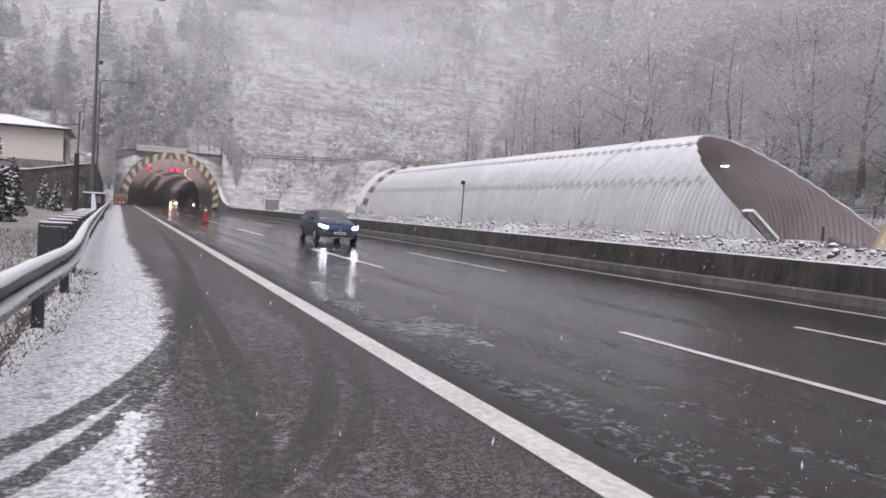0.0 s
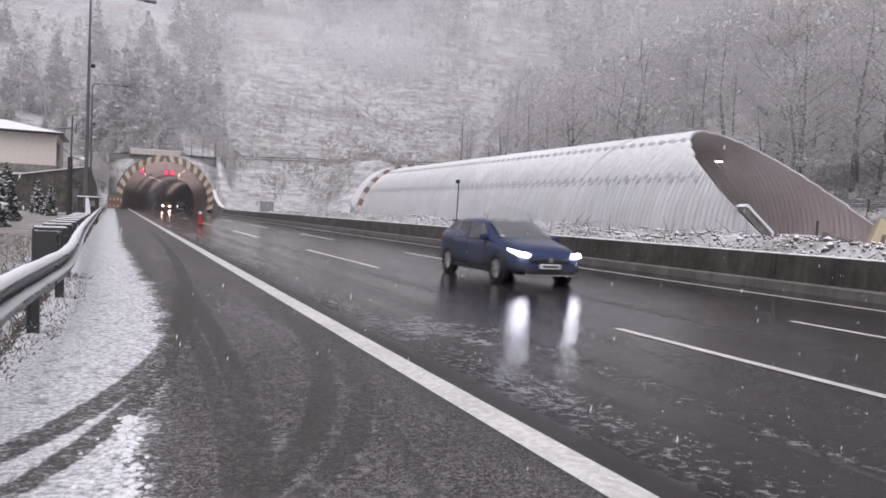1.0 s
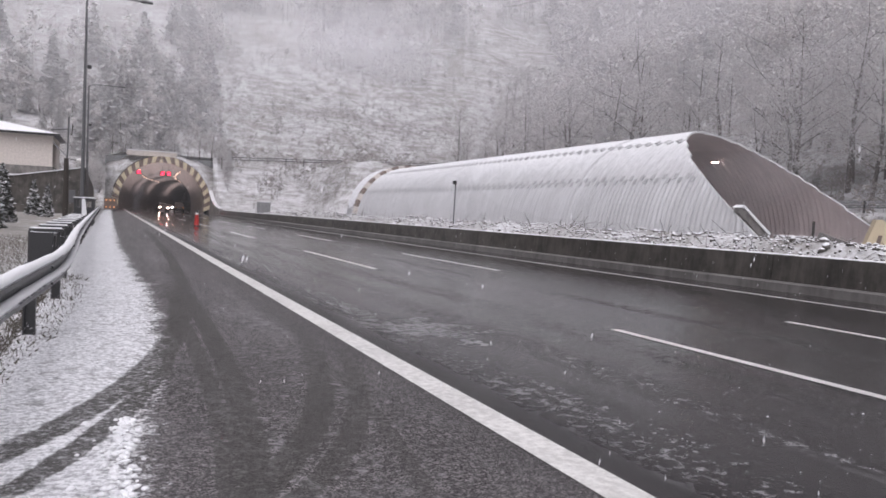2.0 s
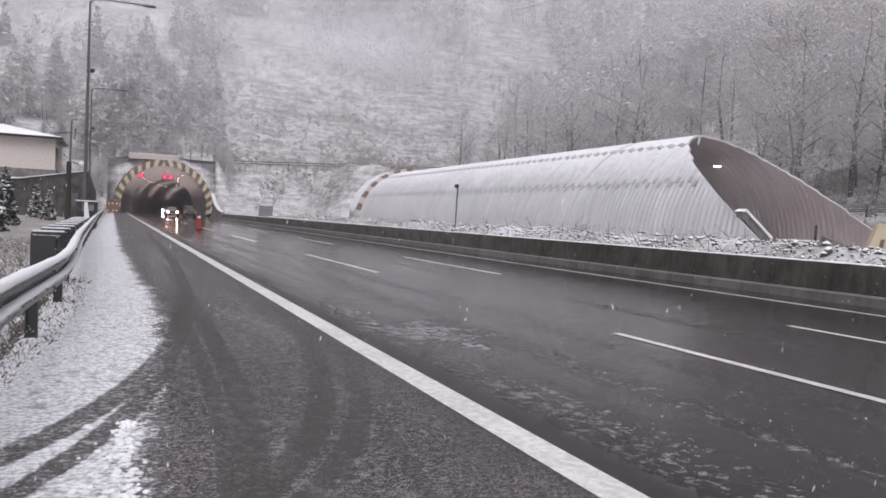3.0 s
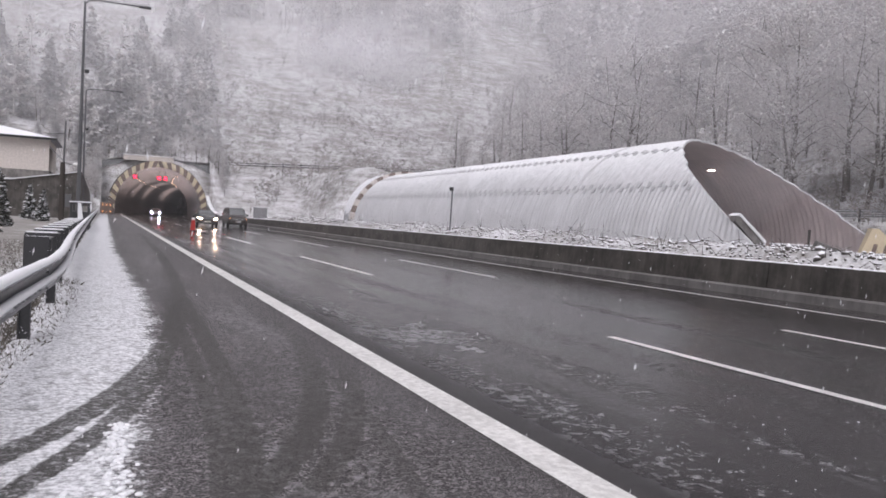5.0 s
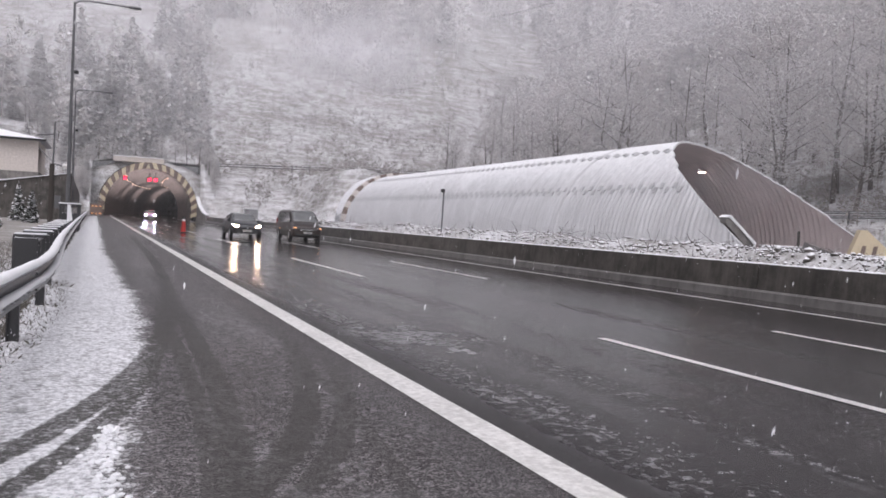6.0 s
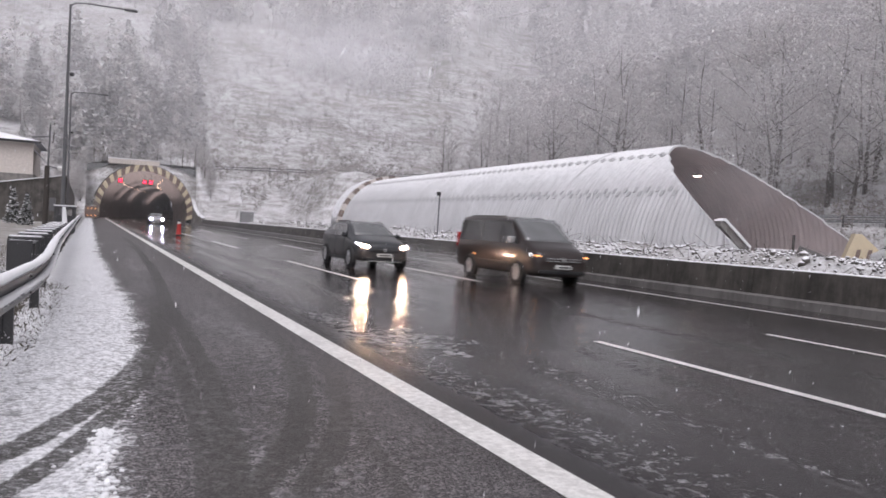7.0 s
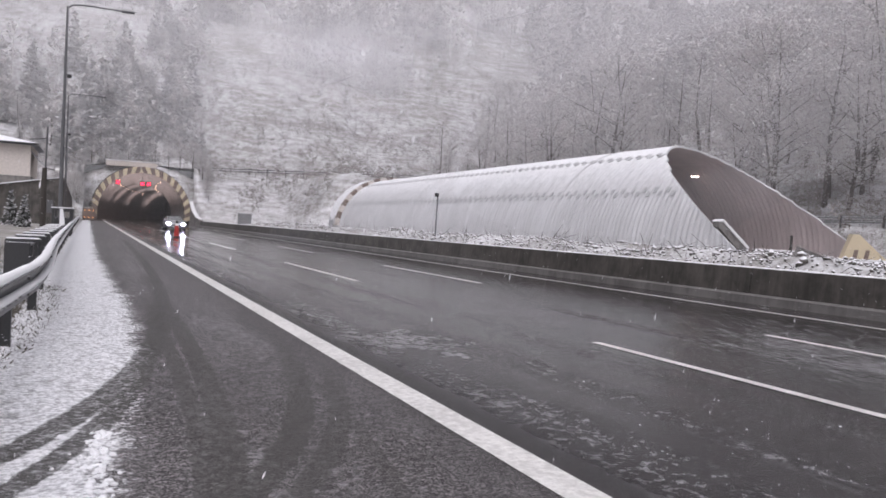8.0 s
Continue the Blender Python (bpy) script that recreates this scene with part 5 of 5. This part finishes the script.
def build_left_side():
    build_lamp_post(-1.5, 50, 13.25, 3.5, "tall grey street lamp with a long arm over the shoulder")
    build_lamp_post(-2.25, 88, 13.25, 3.4, "tall grey street lamp further along the shoulder")
    pole = thing("utility_pole", "dark wooden utility pole with a lamp bracket", "pole", pose(-2.85, 60, -0.05))
    part("shaft", rod((0, 0, 0), (0, 0, 4.3), 0.2, 0.16, n=10), M_WOOD, pole)
    part("upper_mast", rod((0.05, 0, 4.2), (0.1, 0, 7.2), 0.06, 0.05), M_POLE, pole)
    part("cross_arm", rod((0.1, 0, 6.35), (-1.0, 0, 6.2), 0.035), M_POLE, pole)
    bm = bmesh.new()
    add_rod(bm, (0.1, 0, 4.3), (0.75, 0, 4.15), 0.04)
    part("bracket", bm, M_POLE, pole)
    bm = bmesh.new()
    bmesh.ops.create_uvsphere(bm, u_segments=12, v_segments=8, radius=0.24, matrix=Matrix.Translation((0.85, 0, 4.2)) @ Matrix.Diagonal((1, 1, 0.7, 1)))
    part("globe_lamp", bm, M_WHITE, pole, "white globe lamp")
    part("meter_box", box(0.22, -0.15, 1.2, 0.6, 0.15, 2.1, 0.03), M_POLE, pole)
    # retaining wall and house on the terrace
    wall = thing("retaining_wall", "dark stained concrete retaining wall with snow on its coping", "wall", kind="structure")
    part("face", prism(bmesh.new(), [(-40, -0.3), (-2.4, -0.3), (-2.4, 4.5), (-8.2, 3.4), (-40, 3.4)], "y", 81.9, 82.4), M_BARRIER, wall)
    part("coping_snow", prism(bmesh.new(), [(-8.2, 3.4), (-2.3, 4.5), (-2.3, 4.58), (-8.2, 3.5), (-40, 3.5), (-40, 3.4)], "y", 81.8, 82.5), M_SNOW, wall)
    part("return_wall", prism(bmesh.new(), [(82.4, -0.3), (125, -0.3), (125, 3.2), (82.4, 4.5)], "x", -2.6, -2.2), M_BARRIER, wall)
    house = thing("house", "pale plastered house with a snow-covered hipped roof", "house", pose(-12.6, 96, 3.5))
    part("wall", box(-7, -6, 0, 7, 6, 4.5), M_PLASTER, house)
    part("plinth", box(-7.1, -6.1, 0, 7.1, 6.1, 1.2), M_CONCRETE, house)
    bm = bmesh.new()
    e = [bm.verts.new(p) for p in ((-7.7, -6.7, 4.5), (7.7, -6.7, 4.5), (7.7, 6.7, 4.5), (-7.7, 6.7, 4.5), (-7.7, -6.7, 4.62), (7.7, -6.7, 4.62), (7.7, 6.7, 4.62), (-7.7, 6.7, 4.62))]
    r = [bm.verts.new(p) for p in ((-1.5, 0, 6.1), (1.5, 0, 6.1))]
    for f in ((3, 2, 1, 0), (0, 1, 5, 4), (1, 2, 6, 5), (2, 3, 7, 6), (3, 0, 4, 7)):
        bm.faces.new([e[i] for i in f])
    bm.faces.new((e[4], e[5], r[1], r[0])), bm.faces.new((e[5], e[6], r[1])), bm.faces.new((e[6], e[7], r[0], r[1])), bm.faces.new((e[7], e[4], r[0]))
    part("roof", bm, M_ROOF, house)
    part("eave_board", box(-7.72, -6.74, 4.38, 7.72, -6.68, 4.62), M_TRIM, house)
    part("porch_roof", prism(bmesh.new(), [(7.0, 3.9), (8.3, 2.5), (8.3, 2.35), (7.0, 3.7)], "y", -5.5, -1.0), M_ROOF, house)
    # work vehicle's lit board beside the tunnel
    board = thing("lit_warning_board", "small warning board with glowing amber lamps by the tunnel", "warning board", pose(0.1, 128, 0.03))
    part("frame", box(-0.9, -0.1, 0.2, 0.9, 0.1, 1.9, 0.03), M_BLACK, board)
    for x in (-0.55, 0, 0.55):
        for z in (0.5, 1.55):
            part("lamp", rod((x, -0.14, z), (x, -0.1, z), 0.07, n=10), M_SIDE_AMBER, board, "glowing amber lamp")
    for x in (-0.6, 0.6):
        part("leg", box(x - 0.05, -0.05, 0, x + 0.05, 0.05, 0.3), M_TRIM, board)


def build_cone(x, y):
    cone = thing("traffic_post", "orange-red plastic traffic post with a white band", "traffic cone", pose(x, y, road_z(x)))
    part("base", box(-0.22, -0.22, 0, 0.22, 0.22, 0.07, 0.02), M_TRIM, cone)
    part("post", rod((0, 0, 0.07), (0, 0, 0.78), 0.17, 0.12, n=14), M_ORANGE, cone)
    part("band", rod((0, 0, 0.78), (0, 0, 0.92), 0.11, 0.1, n=14), M_WHITE, cone, "white band")
    part("tip", rod((0, 0, 0.92), (0, 0, 1.08), 0.1, 0.07, n=14), M_TRIM, cone)


# ---- the works behind the barrier ----
def build_works():
    n = 16000
    vs, fs, k = [], [], 0
    ico = bmesh.new()
    bmesh.ops.create_icosphere(ico, subdivisions=1, radius=1)
    base = np.array([v.co[:] for v in ico.verts])
    tri = np.array([[v.index for v in f.verts] for f in ico.faces])
    ico.free()
    for i in range(n):
        y = 2 + 112 * RNG.random() ** 1.5
        x = 16.9 + abs(RNG.normal(0, 2.6)) if RNG.random() < 0.85 else RNG.uniform(17, 30)
        if x > 28:
            continue
        s = RNG.uniform(0.018, 0.062) * (2.2 if RNG.random() < 0.03 else 1)
        v = base * (1 + RNG.normal(0, 0.22, (len(base), 1))) * RNG.uniform(0.5, 1.4, 3) * s
        a = RNG.uniform(0, 6.28)
        c, d = math.cos(a), math.sin(a)
        v = v @ np.array([[c, d, 0], [-d, c, 0], [0, 0, 1]]) + [x, y, land(x, y) + 0.1 * s]
        vs.append(v), fs.append(tri + k)
        k += len(v)
    tagged(new("spoil_heap", mesh_of("spoil_heap", np.concatenate(vs), np.concatenate(fs), M_RUBBLE)), "snowy heap of stones and soil behind the barrier", "rubble", kind="stuff")
    # twigs that stick out of the heap
    seg = []
    for i in range(800):
        y, x = 3 + 80 * RNG.random() ** 1.5, 17.2 + abs(RNG.normal(0, 1.8))
        z = land(x, y)
        w = RNG.normal(0, 1, 3) * [0.35, 0.35, 0.25] + [0, 0, 0.2]
        seg.append(((x, y, z - 0.05), (x + w[0], y + w[1], z + abs(w[2])), 0.014, 0.006))
    tagged(new("heap_twigs", mesh_of("heap_twigs", *tubes(seg, 4), M_BARK)), "dark twigs and roots in the snowy heap", "twigs", kind="stuff")
    post = thing("lamp_stake", "thin steel post with a small lamp behind the barrier", "post", pose(18.6, 41.2, 0.2))
    part("shaft", rod((0, 0, 0), (0.05, 0, 3.2), 0.045, n=8), M_POLE, post)
    part("lamp", box(-0.12, -0.1, 3.1, 0.08, 0.1, 3.32, 0.02), M_TRIM, post)
    cab = thing("control_cabinet", "grey metal control cabinet on the snowy bank", "cabinet", pose(21.5, 118, land(21.5, 118) - 0.1))
    part("body", box(-0.95, -0.5, 0, 0.95, 0.5, 2.3, 0.03), M_GALV, cab)
    part("lid", box(-1.05, -0.6, 2.3, 1.05, 0.6, 2.42, 0.02), M_SNOW, cab)
    for x in (-0.46, 0.46):
        part("door", box(x - 0.42, -0.53, 0.15, x + 0.42, -0.5, 2.15, 0.01), M_GALV, cab)
    # loose concrete, boards and posts at the tube's mouth
    brace = thing("snowy_beam", "snow-covered beam leaning at the tube's mouth", "beam")
    part("beam", prism(bmesh.new(), [(31.2, 2.6), (31.5, 2.6), (33.4, 1.2), (33.4, 0.9), (33.0, 0.9), (31.2, 2.3)], "y", 31.6, 32.0), M_CONCRETE, brace)
    part("snow", prism(bmesh.new(), [(31.1, 2.6), (31.45, 2.75), (33.45, 1.3), (33.4, 1.15), (31.45, 2.58)], "y", 31.5, 32.1), M_SNOW, brace)
    side = thing("footing_panel", "grey panel footing at the tube's cut edge", "panel")
    part("panel", prism(bmesh.new(), [(31.3, 0.2), (31.3, 2.3), (33.0, 1.0), (33.0, 0.2)], "y", 32.2, 32.4), M_GALV, side)
    for x, y, z, a, l in ((34.7, 30.9, 1.25, 3, 2.3), (39.6, 29.2, 0.95, -2, 4.4)):
        blk = thing("concrete_block", "long concrete block with snow on top", "block", pose(x, y, z - 0.55, 0, 0, a - 25), "loose blocks")
        part("block", box(-l / 2, -0.25, -0.6, l / 2, 0.25, 0.45, 0.03), M_PLINTH, blk)
        part("snow", box(-l / 2, -0.26, 0.45, l / 2, 0.26, 0.52, 0.02), M_SNOW, blk)
    blk = thing("tilted_block", "tilted concrete block half sunk in the snow", "block", pose(35.4, 29.2, 0.95, 8, 18, -25))
    part("block", box(-0.7, -0.3, -0.6, 0.7, 0.3, 0.3, 0.04), M_PLINTH, blk)
    st = thing("marker_stake", "dark upright stake at the tube's mouth", "stake", pose(35.4, 30.4, 0.3))
    part("stake", rod((0, 0, 0), (0, 0, 1.75), 0.07, n=8), M_WOOD, st)
    dig = thing("yellow_machine", "yellow striped machine part beside the tube", "machine", pose(45.0, 33.9, 0.25, 0, 0, -30))
    bm = prism(bmesh.new(), [(-0.9, 0.0), (0.6, 0.0), (2.2, 0.5), (0.3, 2.2), (-0.1, 2.2)], "y", -0.3, 0.3)
    part("ramp", bm, M_YELLOW, dig)
    for q in (-0.2, 0.5):
        part("stripe", prism(bmesh.new(), [(q, 0.1), (q + 0.3, 0.1), (q + 0.5, 1.2), (q + 0.25, 1.2)], "y", -0.32, -0.29), M_BLACK, dig)
    rail = thing("upper_guard_rail", "dark guard rail along the road above the works", "guard rail")
    line = [(59.5, y) for y in np.arange(18, 118, 4.0)]
    hz = land(59.5, 45)
    for dz in (0.55, 0.95):
        w_beam("beam", line, hz + dz, rail)
    for x, y in line[::1]:
        part("post", box(x - 0.12, y - 0.06, hz - 0.6, x, y + 0.06, hz + 1.1), M_DARKSTEEL, rail)
    ledge = thing("ledge_fence", "dark fence along the ledge on the hillside", "fence")
    for k in range(14):
        x0, x1 = 18 + 3.6 * k, 21.6 + 3.6 * k
        y0, y1 = 157 - 0.06 * x0, 157 - 0.06 * x1
        z0, z1 = 10.3 + 0.037 * (x0 - 20), 10.3 + 0.037 * (x1 - 20)
        part("post", box(x0 - 0.08, y0 - 0.08, z0 - 2.0, x0 + 0.08, y0 + 0.08, z0 + 1.0), M_DARKSTEEL, ledge)
        for dz in (0.35, 0.8):
            part("rail", rod((x0, y0, z0 + dz), (x1, y1, z1 + dz), 0.13, n=6), M_DARKSTEEL, ledge)
    lamp = thing("tube_lamp", "glowing lamp on the tube's ceiling", "lamp", pose(43.4, 46.8, 6.62))
    part("case", box(-0.2, -0.28, 0, 0.2, 0.28, 0.12, 0.03), M_TRIM, lamp)
    part("lens", box(-0.17, -0.25, -0.07, 0.17, 0.25, 0.0, 0.02), mat_glow("orange_white_lamp_glow", (1.0, 0.78, 0.66), 11.0), lamp)


def build_clods():
    """Lumps of trodden snow at the edge of the snow cover."""
    ico = bmesh.new()
    bmesh.ops.create_icosphere(ico, subdivisions=2, radius=1)
    base = np.array([v.co[:] for v in ico.verts])
    tri = np.array([[v.index for v in f.verts] for f in ico.faces])
    ico.free()
    vs, fs, k = [], [], 0
    for i in range(300):
        y = 2.6 + 2.5 * RNG.random()
        x = 0.11 + RNG.normal(0, 0.03) - (0.25 * RNG.random() if RNG.random() < 0.12 else 0)
        s = RNG.uniform(0.005, 0.017)
        v = base * (1 + RNG.normal(0, 0.12, (len(base), 1))) * [s * 1.3, s * 1.3, s * 0.8] + [x, y, road_z(x) + s * 0.25]
        vs.append(v), fs.append(tri + k)
        k += len(v)
    tagged(new("snow_clods", mesh_of("snow_clods", np.concatenate(vs), np.concatenate(fs), M_SNOW)), "small lumps of trodden snow on the shoulder", "snow", kind="stuff")


def build_grains():
    """Crumbs of ice lying on the wet lanes."""
    n = 1500
    y = 3.0 + 30 * RNG.random(n) ** 1.6
    x = RNG.uniform(2.7, 13.8, n)
    x[: n // 3] = RNG.normal(4.4, 1.2, n // 3)
    x = np.clip(x, 2.65, 13.8)
    s = RNG.uniform(0.0015, 0.0045, n) * np.where(RNG.random(n) < 0.04, 2.2, 1.0)
    base = np.array([(1.3, 0, 0), (0, 1.3, 0), (-1.3, 0, 0), (0, -1.3, 0), (0.2, 0.1, 0.45)])
    tri = np.array([(0, 1, 4), (1, 2, 4), (2, 3, 4), (3, 0, 4)])
    turn = RNG.uniform(0.6, 1.4, (n, 5, 3))
    v = base[None] * turn * s[:, None, None] + np.stack([x, y, road_z(x) + 0.002], 1)[:, None]
    f = tri[None] + 5 * np.arange(n)[:, None, None]
    tagged(new("ice_crumbs", mesh_of("ice_crumbs", v.reshape(-1, 3), f.reshape(-1, 3), M_SNOW)), "small crumbs of ice scattered on the wet lanes", "ice", kind="stuff")


build_clods()
build_grains()
build_guard_rail()
build_grass()
build_left_side()
build_cone(5.4, 53.9)
build_works()


# ---- falling snow ----
def build_snowfall():
    made = []
    for k in range(3):
        n = 3400
        u = RNG.random(n)
        dist = 2.5 + 30 * u ** 0.8
        az = np.radians(RNG.uniform(-12, 60, n))
        c = np.stack([np.sin(az) * dist, np.cos(az) * dist, RNG.uniform(-2, 26, n)], 1)
        way = np.array([0.12, 0.0, 1.0]) + RNG.normal(0, 0.12, (n, 3))
        side = np.stack([np.cos(az), -np.sin(az), np.zeros(n)], 1)
        s = RNG.uniform(0.5, 1.4, (n, 1))
        v = np.stack([c - way * s * 0.014, c - side * s * 0.0035, c + way * s * 0.014, c + side * s * 0.0035], 1).reshape(-1, 3)
        i = np.arange(n)[:, None] * 4
        f = np.concatenate([i + [0, 1, 2], i + [0, 2, 3]], 0)
        ob = new("falling_snow", mesh_of("falling_snow", v, f, M_SNOW))
        made.append(tagged(ob, "falling snowflakes", "snowfall", kind="stuff"))
    return made


FLAKES = build_snowfall()

motions()
